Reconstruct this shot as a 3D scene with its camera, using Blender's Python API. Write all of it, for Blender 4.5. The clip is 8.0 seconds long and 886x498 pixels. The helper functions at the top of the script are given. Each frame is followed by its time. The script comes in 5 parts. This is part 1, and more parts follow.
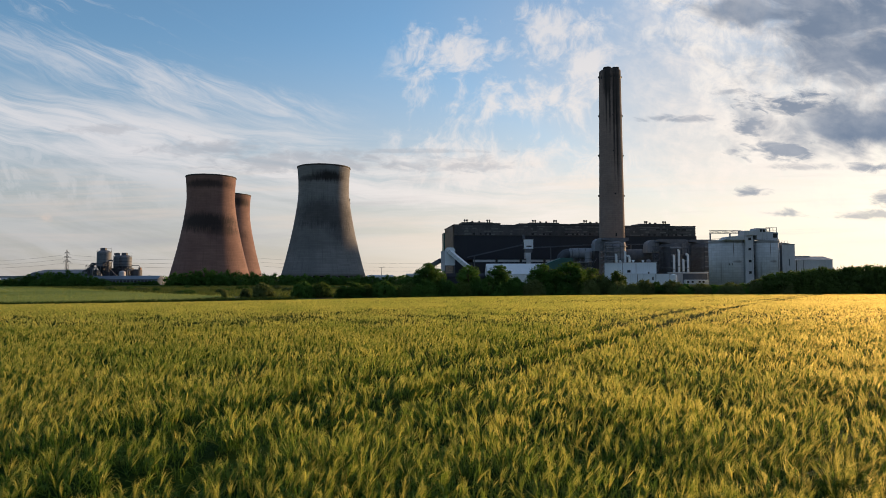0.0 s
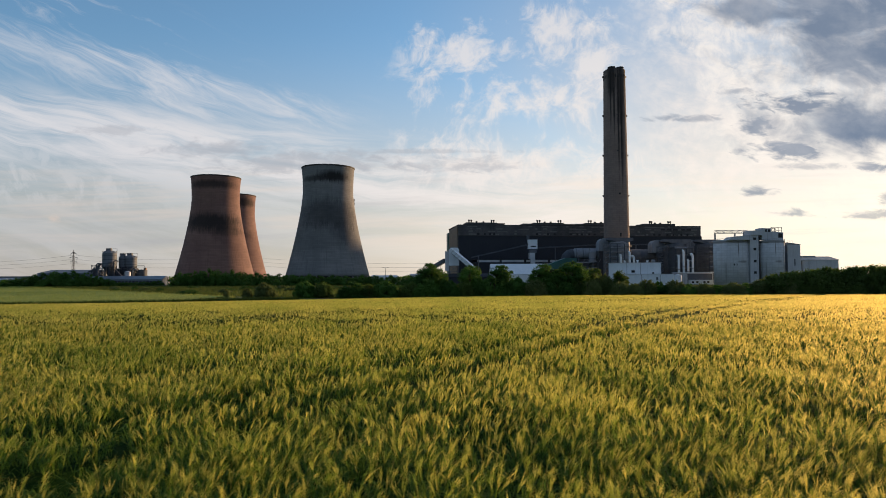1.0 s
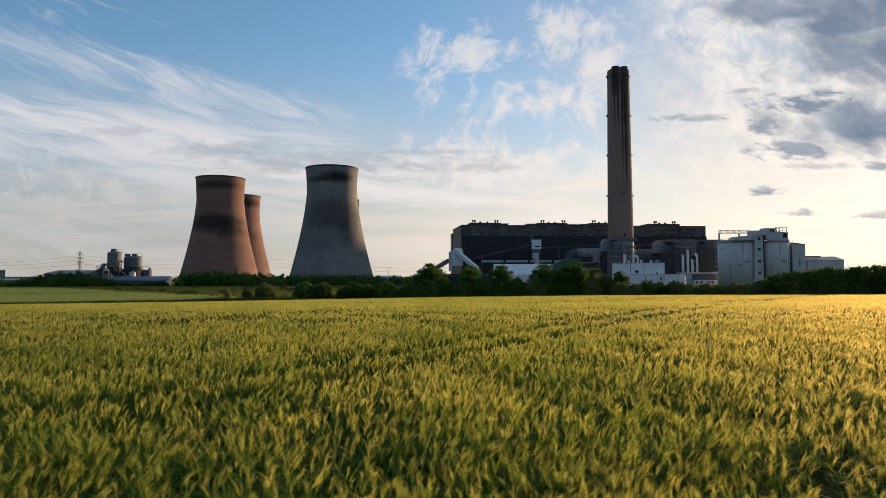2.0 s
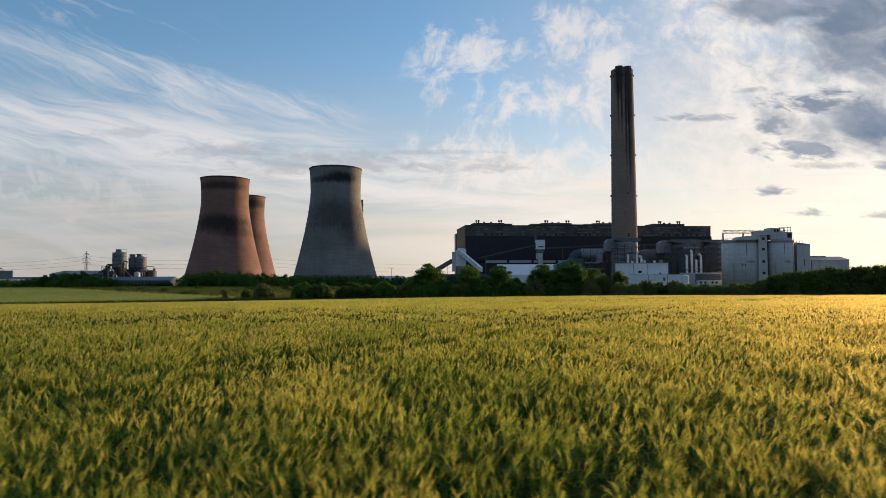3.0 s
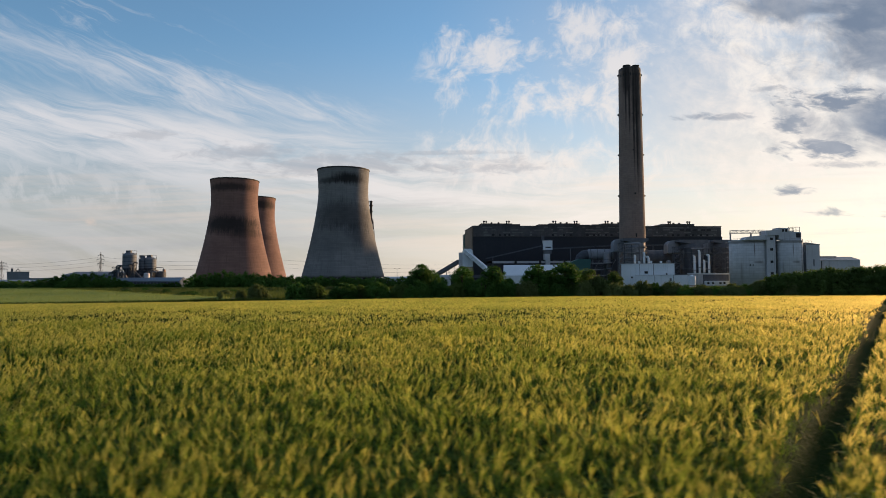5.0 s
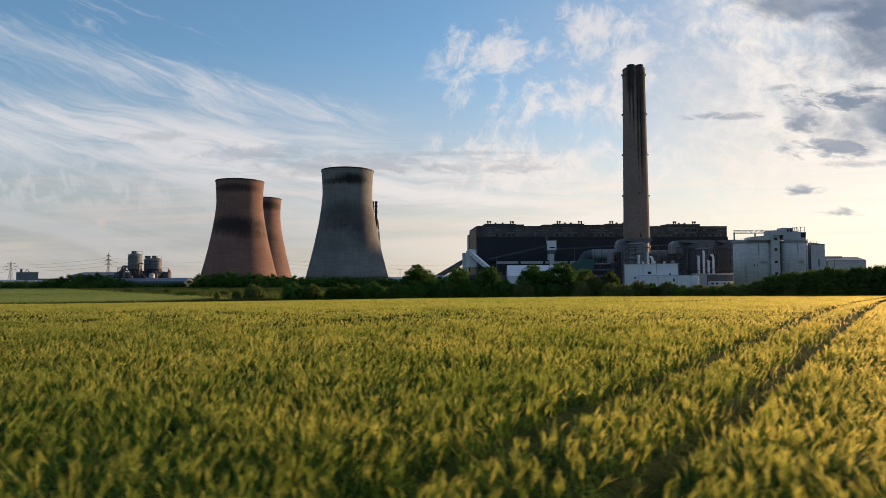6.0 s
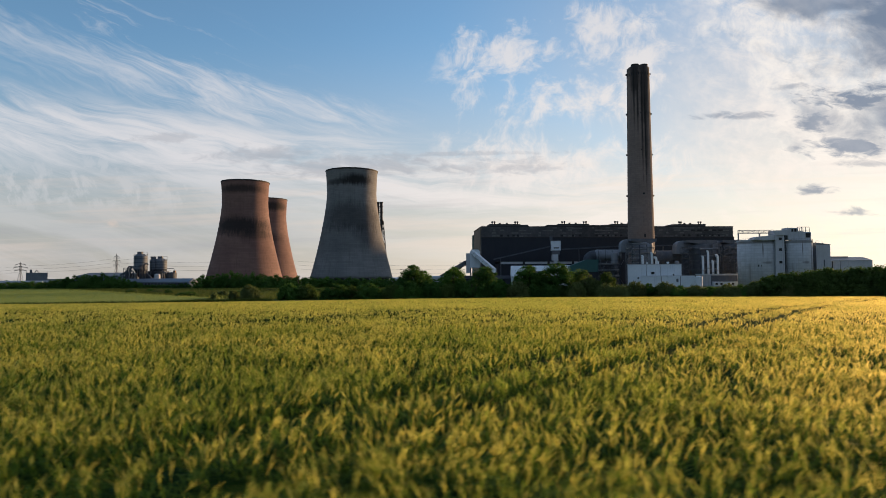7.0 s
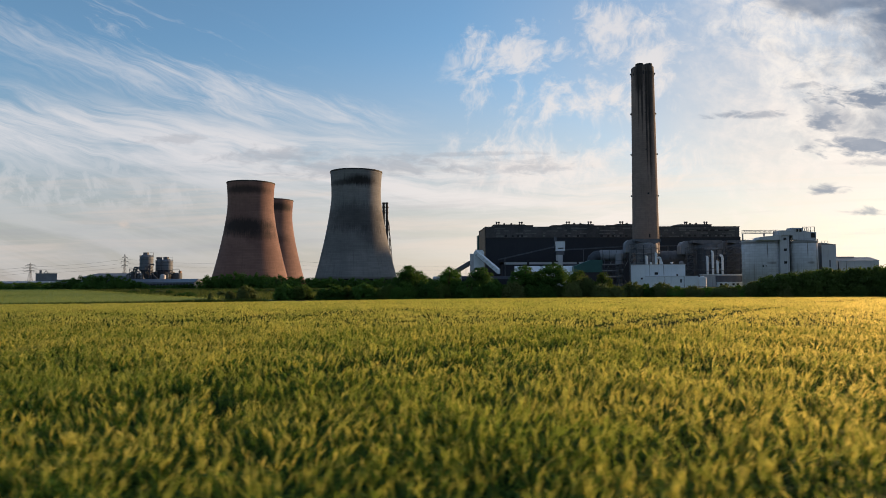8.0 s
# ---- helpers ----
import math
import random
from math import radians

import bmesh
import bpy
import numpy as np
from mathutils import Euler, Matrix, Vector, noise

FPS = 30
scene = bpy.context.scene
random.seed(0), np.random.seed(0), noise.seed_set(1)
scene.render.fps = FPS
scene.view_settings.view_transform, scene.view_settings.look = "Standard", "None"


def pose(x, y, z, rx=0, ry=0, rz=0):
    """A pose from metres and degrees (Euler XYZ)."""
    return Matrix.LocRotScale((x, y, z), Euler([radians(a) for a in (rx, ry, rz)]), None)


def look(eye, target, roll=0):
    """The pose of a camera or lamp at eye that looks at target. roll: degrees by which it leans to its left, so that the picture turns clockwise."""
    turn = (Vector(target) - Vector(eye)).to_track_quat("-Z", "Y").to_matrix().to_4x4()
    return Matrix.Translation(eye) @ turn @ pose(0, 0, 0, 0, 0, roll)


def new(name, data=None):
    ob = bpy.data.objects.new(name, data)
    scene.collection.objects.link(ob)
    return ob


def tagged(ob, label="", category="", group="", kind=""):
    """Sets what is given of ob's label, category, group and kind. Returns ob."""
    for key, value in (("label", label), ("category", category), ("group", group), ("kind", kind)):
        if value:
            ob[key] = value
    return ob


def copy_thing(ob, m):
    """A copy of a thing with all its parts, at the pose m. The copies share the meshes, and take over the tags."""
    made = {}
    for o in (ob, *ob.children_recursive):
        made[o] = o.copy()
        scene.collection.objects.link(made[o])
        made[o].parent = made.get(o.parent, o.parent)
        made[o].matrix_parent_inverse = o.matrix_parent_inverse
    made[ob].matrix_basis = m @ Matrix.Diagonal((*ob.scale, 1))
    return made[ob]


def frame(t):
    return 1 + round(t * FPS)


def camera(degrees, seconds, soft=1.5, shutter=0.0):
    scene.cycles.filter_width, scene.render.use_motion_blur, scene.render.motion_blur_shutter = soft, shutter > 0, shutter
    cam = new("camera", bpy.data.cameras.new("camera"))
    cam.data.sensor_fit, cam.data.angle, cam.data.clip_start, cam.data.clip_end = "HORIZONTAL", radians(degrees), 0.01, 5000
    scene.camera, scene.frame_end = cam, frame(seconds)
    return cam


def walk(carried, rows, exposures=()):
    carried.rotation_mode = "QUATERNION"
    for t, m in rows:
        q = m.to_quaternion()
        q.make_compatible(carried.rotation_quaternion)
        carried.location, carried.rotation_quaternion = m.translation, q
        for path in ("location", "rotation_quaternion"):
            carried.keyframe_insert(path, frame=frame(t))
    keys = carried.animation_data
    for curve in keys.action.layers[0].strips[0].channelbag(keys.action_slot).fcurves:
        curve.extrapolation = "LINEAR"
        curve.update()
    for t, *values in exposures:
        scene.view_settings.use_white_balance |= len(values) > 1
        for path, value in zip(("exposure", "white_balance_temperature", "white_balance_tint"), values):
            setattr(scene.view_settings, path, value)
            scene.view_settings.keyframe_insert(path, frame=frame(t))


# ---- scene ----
cam = camera(69.7, 8.0, soft=0.55, shutter=0.3)
# seconds, place, tilt, lean and heading of the low sideways flight over the crop
ROWS = [
    (0.0, 3.194, -0.983, 3.237, 92.363, -0.201, -0.115),
    (0.5, 3.821, -0.903, 3.209, 92.376, -0.208, 0.136),
    (1.0, 4.630, -0.817, 3.182, 92.389, -0.215, 0.389),
    (1.5, 5.624, -0.721, 3.156, 92.403, -0.222, 0.650),
    (2.0, 6.802, -0.617, 3.131, 92.418, -0.229, 0.920),
    (2.5, 8.162, -0.502, 3.107, 92.433, -0.236, 1.202),
    (3.0, 9.698, -0.377, 3.084, 92.449, -0.243, 1.499),
    (3.5, 11.401, -0.239, 3.061, 92.466, -0.250, 1.810),
    (4.0, 13.259, -0.090, 3.040, 92.484, -0.257, 2.138),
    (4.5, 15.259, 0.073, 3.020, 92.503, -0.264, 2.481),
    (5.0, 17.382, 0.251, 3.001, 92.522, -0.271, 2.839),
    (5.5, 19.608, 0.443, 2.983, 92.542, -0.278, 3.211),
    (6.0, 21.913, 0.651, 2.966, 92.563, -0.285, 3.595),
    (6.5, 24.270, 0.876, 2.950, 92.584, -0.292, 3.988),
    (7.0, 26.651, 1.118, 2.935, 92.606, -0.299, 4.388),
    (7.5, 29.023, 1.379, 2.921, 92.629, -0.306, 4.790),
    (8.0, 31.351, 1.659, 2.908, 92.653, -0.313, 5.191),
]
walk(cam, [(t, pose(x, y, z, tilt, 0, head) @ pose(0, 0, 0, 0, 0, lean)) for t, x, y, z, tilt, lean, head in ROWS])

# ------------------------------------------------------------------ light
SUN_AZ, SUN_EL = 46.0, 9.0          # degrees to the right of +y, above the horizon
scene.view_settings.exposure = 0.3

sun = new("sun", bpy.data.lights.new("sun", "SUN"))
sun.data.energy, sun.data.angle, sun.data.color = 4.8, radians(9.0), (1.0, 0.63, 0.335)
az, el = radians(SUN_AZ), radians(SUN_EL)
SUN_DIR = Vector((math.sin(az) * math.cos(el), math.cos(az) * math.cos(el), math.sin(el)))
sun.matrix_world = look(SUN_DIR * 100, (0, 0, 0))


class Nodes:
    """Short hand for building a node tree."""

    def __init__(self, tree):
        self.t = tree

    def node(self, kind, **inputs):
        n = self.t.nodes.new(kind)
        for k, v in inputs.items():
            self.put(n.inputs[k.replace("_", " ")], v)
        return n

    def put(self, socket, v):
        if isinstance(v, bpy.types.NodeSocket):
            self.t.links.new(v, socket)
        else:
            socket.default_value = v

    def m(self, op, a, b=0.0, c=0.0, clamp=False):
        n = self.t.nodes.new("ShaderNodeMath")
        n.operation, n.use_clamp = op, clamp
        for s, v in zip(n.inputs, (a, b, c)):
            self.put(s, v)
        return n.outputs[0]

    def step(self, v, a, b, lo=0.0, hi=1.0):
        n = self.t.nodes.new("ShaderNodeMapRange")
        n.interpolation_type = "SMOOTHSTEP"
        for k, x in zip(("Value", "From Min", "From Max", "To Min", "To Max"), (v, a, b, lo, hi)):
            self.put(n.inputs[k], x)
        return n.outputs[0]

    def mix(self, f, a, b, how="MIX"):
        n = self.t.nodes.new("ShaderNodeMix")
        n.data_type, n.blend_type = "RGBA", how
        n.clamp_factor = True
        self.put(n.inputs[0], f)
        for s, v in ((n.inputs[6], a), (n.inputs[7], b)):
            self.put(s, (*v, 1.0) if isinstance(v, tuple) and len(v) == 3 else v)
        return n.outputs[2]

    def vec(self, x, y, z=0.0):
        return self.node("ShaderNodeCombineXYZ", X=x, Y=y, Z=z).outputs[0]

    def noise(self, vector, scale, detail=4.0, rough=0.55, warp=0.0):
        n = self.node("ShaderNodeTexNoise", Scale=scale, Detail=detail, Roughness=rough, Distortion=warp)
        if vector is not None:
            self.put(n.inputs["Vector"], vector)
        return n.outputs["Fac"]


def build_world():
    world = bpy.data.worlds.new("evening_sky")
    scene.world = world
    world.use_nodes = True
    t = world.node_tree
    t.nodes.clear()
    n = Nodes(t)
    sky = t.nodes.new("ShaderNodeTexSky")
    sky.sky_type, sky.sun_disc = "NISHITA", False
    sky.sun_elevation, sky.sun_rotation = radians(SUN_EL), radians(SUN_AZ)
    sky.altitude, sky.air_density, sky.dust_density, sky.ozone_density = 20, 1.0, 0.4, 4.0
    base = n.mix(1.0, sky.outputs[0], SKY_GAIN, "MULTIPLY")
    co = t.nodes.new("ShaderNodeTexCoord").outputs["Generated"]
    xyz = n.node("ShaderNodeSeparateXYZ", Vector=co)
    x, y, z = xyz.outputs
    a = n.m("MULTIPLY", n.m("ARCTAN2", x, y), 57.2958)          # heading to the right, degrees
    e = n.m("MULTIPLY", n.m("ARCSINE", z), 57.2958)             # height above the horizon, degrees
    # the forward sky laid flat: across to the right, down towards the horizon
    fy = n.m("MAXIMUM", y, 0.12)
    u = n.m("ADD", 7.82, n.m("MULTIPLY", n.m("DIVIDE", x, fy), 11.26))
    v = n.m("SUBTRACT", 4.875, n.m("MULTIPLY", n.m("DIVIDE", z, fy), 11.26))

    def lin(a0, ku, kv):
        return n.m("ADD", a0, n.m("ADD", n.m("MULTIPLY", u, ku), n.m("MULTIPLY", v, kv)))

    def times(*fs):
        out = fs[0]
        for f in fs[1:]:
            out = n.m("MULTIPLY", out, f)
        return out

    def blend(p, q, k):
        return n.m("ADD", n.m("MULTIPLY", p, k), n.m("MULTIPLY", q, 1.0 - k))

    sway = n.m("SUBTRACT", n.noise(n.vec(n.m("MULTIPLY", u, 0.42), n.m("MULTIPLY", v, 0.8), 4.0), 1.0, 3.0), 0.5)
    # upper edge of the cirrus sheet, bending over as it runs to the right
    edge = n.m("ADD", lin(0.22, 0.34, 0.0), n.m("MULTIPLY", n.m("MULTIPLY", u, u), -0.0135))
    d = n.m("SUBTRACT", v, edge)
    dw = n.m("ADD", d, n.m("MULTIPLY", sway, 0.55))
    comb = n.noise(n.vec(n.m("MULTIPLY", u, 0.62), n.m("MULTIPLY", n.m("SUBTRACT", dw, n.m("MULTIPLY", u, 0.17)), 3.4), 1.0), 1.0, 12.0, 0.68, 0.7)
    silk = n.noise(n.vec(n.m("MULTIPLY", u, 0.30), n.m("MULTIPLY", n.m("ADD", dw, n.m("MULTIPLY", u, 0.07)), 2.8), 5.0), 1.0, 12.0, 0.66, 0.5)
    broad = n.noise(n.vec(n.m("MULTIPLY", u, 0.20), n.m("MULTIPLY", dw, 1.5), 9.0), 1.0, 4.0, 0.5)
    fray = n.m("ADD", d, n.m("MULTIPLY", n.m("SUBTRACT", comb, 0.5), 0.9))
    sheet_a = times(n.step(u, -1.0, 3.0, 0.6, 1.0), n.step(fray, -0.16, 0.30), n.step(d, 1.35, 0.45, 0.25, 1.0), n.step(u, 7.0, 4.8), n.step(blend(comb, broad, 0.6), 0.36, 0.68, 0.0, 0.82))
    db = n.m("ADD", lin(-1.62, -0.155, 1.0), n.m("MULTIPLY", sway, 0.4))
    sheet_b = times(n.step(db, -0.55, 0.25), n.step(db, 1.5, 0.7, 0.35, 1.0), n.step(u, 12.0, 9.6), n.step(blend(silk, broad, 0.6), 0.36, 0.62))
    wisp = times(n.step(d, -1.3, -0.5), n.step(d, 0.1, -0.3), n.step(u, 5.2, 2.0), n.step(comb, 0.52, 0.72), 0.35)
    # mackerel ripples low on the cool side
    ripple = n.noise(n.vec(n.m("MULTIPLY", lin(0.0, 1.0, -0.35), 2.6), n.m("MULTIPLY", lin(0.0, 0.12, 1.0), 2.0), 3.0), 1.0, 8.0, 0.6, 0.3)
    mottle = times(n.step(ripple, 0.40, 0.62), n.step(v, 2.2, 2.7), n.step(v, 4.1, 3.2), n.step(u, 5.0, 2.8), 0.45)
    cirrus = n.m("MAXIMUM", n.m("MAXIMUM", sheet_a, sheet_b), n.m("MAXIMUM", wisp, mottle))
    # curled tufts and a torn white sheet towards the sun
    curl = n.noise(n.vec(n.m("ADD", lin(0.0, 0.95, 0.62), sway), n.m("MULTIPLY", n.m("ADD", lin(0.0, -0.62, 0.95), sway), 0.8), 6.0), 1.9, 12.0, 0.66, 0.25)
    curd = n.noise(n.vec(n.m("MULTIPLY", lin(0.0, 0.9, 0.3), 1.1), n.m("MULTIPLY", lin(0.0, -0.3, 1.0), 1.9), 2.0), 1.3, 12.0, 0.64, 0.3)
    clumps = -1.0
    for cu, cv, ru, rv in ((10.0, 0.42, 0.75, 0.38), (10.25, 1.12, 0.7, 0.6), (8.0, 1.0, 1.1, 0.42), (9.2, 1.75, 1.7, 0.42), (8.6, 2.9, 2.6, 0.5)):
        p, q = n.m("DIVIDE", n.m("SUBTRACT", u, cu), ru), n.m("DIVIDE", n.m("SUBTRACT", v, cv), rv)
        clumps = n.m("MAXIMUM", clumps, n.m("SUBTRACT", 1.0, n.m("SQRT", n.m("ADD", n.m("MULTIPLY", p, p), n.m("MULTIPLY", q, q)))))
    tufts = times(n.step(n.m("ADD", n.m("MULTIPLY", clumps, 0.17), curl), 0.44, 0.72), n.step(u, 6.4, 7.4))
    torn = times(n.step(u, 10.4, 12.2), n.step(blend(curl, curd, 0.45), 0.38, 0.64))
    tufts = n.m("MAXIMUM", tufts, torn)
    # milky veil near the horizon and round the sun
    veil = n.m("MAXIMUM", n.step(v, 0.2, 4.5, 0.05, 0.93), n.m("MULTIPLY", n.step(u, 5.5, 13.0), n.step(v, -3.5, 3.0, 0.0, 0.88)))
    glow = n.m("MULTIPLY", n.step(a, -38.0, 38.0), n.step(e, 30.0, 0.0))
    white = n.mix(glow, (0.72, 0.71, 0.735), (1.10, 0.97, 0.85))
    veilc = n.mix(glow, (0.43, 0.40, 0.395), (1.0, 0.83, 0.68))
    col = n.mix(n.m("MULTIPLY", veil, 0.9), base, veilc)
    col = n.mix(n.m("MULTIPLY", cirrus, 0.9), col, white)
    col = n.mix(n.m("MULTIPLY", tufts, 0.85), col, white)
    # long pale bars of haze low over the horizon
    bars = n.noise(n.vec(n.m("MULTIPLY", u, 0.22), n.m("MULTIPLY", lin(0.0, 0.03, 1.0), 3.4), 7.0), 1.0, 8.0, 0.6, 0.2)
    low = n.m("MULTIPLY", n.step(v, 2.5, 3.4), n.step(v, 4.9, 4.3))
    col = n.mix(times(low, n.step(bars, 0.46, 0.70), 0.55), col, n.mix(glow, (0.66, 0.58, 0.53), (1.12, 0.95, 0.79)))
    col = n.mix(times(low, n.step(bars, 0.46, 0.28), 0.35), col, n.mix(glow, (0.36, 0.37, 0.41), (0.80, 0.72, 0.66)))
    # grey-bellied clouds: across, down, half width, half height, weight
    puffs = [
        (15.2, 0.3, 2.7, 1.0, 1.0), (15.8, 1.0, 2.5, 1.05, 1.0), (13.3, 0.15, 1.0, 0.55, 0.9), (16.8, 1.9, 2.2, 1.2, 1.0), (15.2, 2.32, 2.1, 0.72, 1.0), (17.5, 0.5, 3.0, 2.2, 1.0),
        (14.2, 1.86, 0.95, 0.22, 0.9), (13.4, 2.26, 0.40, 0.24, 0.85), (13.9, 2.66, 0.75, 0.26, 0.9), (13.1, 1.62, 0.32, 0.09, 0.55), (12.05, 2.10, 0.62, 0.075, 0.6),
        (13.36, 3.43, 0.27, 0.09, 0.75), (14.0, 3.80, 0.42, 0.075, 0.65), (15.35, 3.0, 0.42, 0.11, 0.8), (15.6, 3.85, 1.1, 0.08, 0.55), (15.8, 3.6, 0.28, 0.15, 0.7), (14.2, 2.98, 0.5, 0.07, 0.45),
        (1.8, 2.28, 0.85, 0.10, 0.50), (3.6, 2.62, 1.15, 0.14, 0.62), (5.6, 2.90, 1.9, 0.22, 0.60), (8.2, 2.95, 1.1, 0.15, 0.55), (7.3, 2.67, 1.7, 0.05, 0.45), (2.5, 4.2, 4.0, 0.5, 0.20),
    ]
    rag_b = n.noise(n.vec(n.m("MULTIPLY", lin(0.0, 1.0, 0.25), 1.0), n.m("MULTIPLY", lin(0.0, -0.2, 1.0), 1.9), 1.3), 1.0, 9.0, 0.56, 0.5)
    rag = n.m("SUBTRACT", rag_b, 0.5)
    rag_s = n.m("SUBTRACT", n.noise(n.vec(n.m("MULTIPLY", lin(0.0, 1.0, 0.5), 2.4), n.m("MULTIPLY", lin(0.0, -0.15, 1.0), 6.5), 7.7), 1.0, 9.0, 0.6, 0.6), 0.5)
    wu = n.m("ADD", u, n.m("MULTIPLY", n.m("SUBTRACT", n.noise(n.vec(u, n.m("MULTIPLY", v, 1.6), 5.1), 1.1, 4.0), 0.5), 0.8))
    wv = n.m("SUBTRACT", n.noise(n.vec(u, n.m("MULTIPLY", v, 1.6), 12.7), 1.0, 4.0), 0.5)
    dark, rim = 0.0, 0.0
    for pu, pv, ru, rv, wt in puffs:
        p = n.m("DIVIDE", n.m("SUBTRACT", wu, pu), ru)
        q = n.m("DIVIDE", n.m("SUBTRACT", n.m("ADD", v, n.m("MULTIPLY", wv, min(0.7, 1.2 * rv))), pv), rv)
        q = n.m("MULTIPLY", q, n.step(q, -0.3, 0.3, 0.85, 1.35))        # flatter bases
        f = n.m("SUBTRACT", 1.0, n.m("SQRT", n.m("ADD", n.m("MULTIPLY", p, p), n.m("MULTIPLY", q, q))))
        f = n.m("ADD", f, n.m("MULTIPLY", rag, 2.0) if rv > 0.4 else n.m("MULTIPLY", rag_s, 3.0))
        dark = n.m("MAXIMUM", dark, n.m("MULTIPLY", n.step(f, -0.25, 0.8), wt))
        if pu > 12.5 and rv > 0.15:
            rim = n.m("MAXIMUM", rim, n.step(f, -0.7, 0.1))
    col = n.mix(times(rim, n.step(curl, 0.35, 0.65), 0.7), col, (1.05, 0.97, 0.88))
    # one small sunlit puff low over the far fields
    px = n.m("DIVIDE", n.m("SUBTRACT", u, 0.8), 0.12)
    py = n.m("DIVIDE", n.m("SUBTRACT", v, 3.84), 0.08)
    pd = n.m("ADD", n.m("SQRT", n.m("ADD", n.m("MULTIPLY", px, px), n.m("MULTIPLY", py, py))), n.m("MULTIPLY", n.m("SUBTRACT", n.noise(n.vec(a, e, 2.2), 1.6, 5.0), 0.5), 2.2))
    col = n.mix(n.step(pd, 1.2, 0.1, 0.0, 0.7), col, (0.66, 0.56, 0.50))
    # an unseen grey deck, added over the other half of the sky to dim its light
    back = n.m("ABSOLUTE", a)
    belly = n.mix(n.step(u, 8.8, 11.5), (0.40, 0.42, 0.47), (0.19, 0.245, 0.34))
    lit = n.noise(n.vec(n.m("MULTIPLY", u, 0.9), n.m("MULTIPLY", v, 1.3), 9.3), 1.0, 7.0, 0.55)
    belly = n.mix(n.step(lit, 0.42, 0.72, 0.0, 0.45), belly, (0.50, 0.52, 0.57))
    col = n.mix(dark, col, belly)
    col = n.mix(n.step(back, 52.0, 82.0, 0.0, 0.92), col, n.mix(n.step(e, 0.0, 50.0), (0.20, 0.265, 0.36), (0.155, 0.215, 0.32)))
    out = n.node("ShaderNodeBackground", Color=col, Strength=SKY_STRENGTH)
    t.links.new(out.outputs[0], t.nodes.new("ShaderNodeOutputWorld").inputs[0])


SKY_GAIN, SKY_STRENGTH = (0.25, 0.237, 0.207), 0.82
build_world()

# ------------------------------------------------------------------ materials
MATS = {}


def material(name):
    m = bpy.data.materials.new(name)
    m.use_nodes = True
    m.node_tree.nodes.clear()
    MATS[name] = m
    return m, Nodes(m.node_tree)


def finish(m, n, shader):
    out = n.t.nodes.new("ShaderNodeOutputMaterial")
    n.t.links.new(shader, out.inputs[0])
    return m


def bump(n, height, strength, distance):
    return n.node("ShaderNodeBump", Strength=strength, Distance=distance, Height=height).outputs[0]


def surface(name, c1, c2, scale=0.3, rough=0.8, metal=0.0, streak=0.0, dirt=(0.040, 0.043, 0.048), ribs=0.0, courses=0.0, relief=0.02):
    """Weathered painted, concrete or clad surface: two scales of tone, run-off streaks, and optional ribbing or joints."""
    m, n = material(name)
    co = n.t.nodes.new("ShaderNodeTexCoord").outputs["Object"]
    x, y, z = n.node("ShaderNodeSeparateXYZ", Vector=co).outputs
    big = n.noise(co, scale, 4.0, 0.6)
    small = n.noise(co, scale * 9, 5.0, 0.65)
    tone = n.m("ADD", n.m("MULTIPLY", n.step(big, 0.3, 0.7), 0.65), n.m("MULTIPLY", n.step(small, 0.3, 0.7), 0.35))
    col = n.mix(tone, c1, c2)
    h = small
    if streak:
        run = n.noise(n.vec(n.m("MULTIPLY", n.m("ADD", x, y), 0.9), n.m("MULTIPLY", n.m("SUBTRACT", x, y), 0.9), n.m("MULTIPLY", z, 0.05)), 1.0, 5.0, 0.6)
        col = n.mix(n.m("MULTIPLY", n.step(run, 0.52, 0.72), streak), col, dirt)
    if ribs:
        w = n.m("ABSOLUTE", n.m("SINE", n.m("MULTIPLY", n.m("ADD", x, n.m("MULTIPLY", y, 0.7)), math.pi / ribs)))
        h = n.m("ADD", n.m("MULTIPLY", small, 0.4), w)
    if courses:
        fr = n.m("FRACT", n.m("DIVIDE", z, courses))
        joint = n.step(n.m("ABSOLUTE", n.m("SUBTRACT", fr, 0.5)), 0.44, 0.5)
        col = n.mix(n.m("MULTIPLY", joint, 0.35), col, dirt)
        row = n.noise(n.vec(n.m("FLOOR", n.m("DIVIDE", z, courses)), n.m("MULTIPLY", n.m("ADD", x, y), 0.05), 3.0), 1.3, 2.0)
        col = n.mix(n.step(row, 0.3, 0.7, 0.0, 0.22), col, dirt)
    b = n.node("ShaderNodeBsdfPrincipled", Base_Color=col, Roughness=n.step(small, 0.2, 0.8, rough - 0.08, min(1.0, rough + 0.08)), Metallic=metal)
    n.put(b.inputs["Normal"], bump(n, h, 0.5, relief))
    return finish(m, n, b.outputs[0])


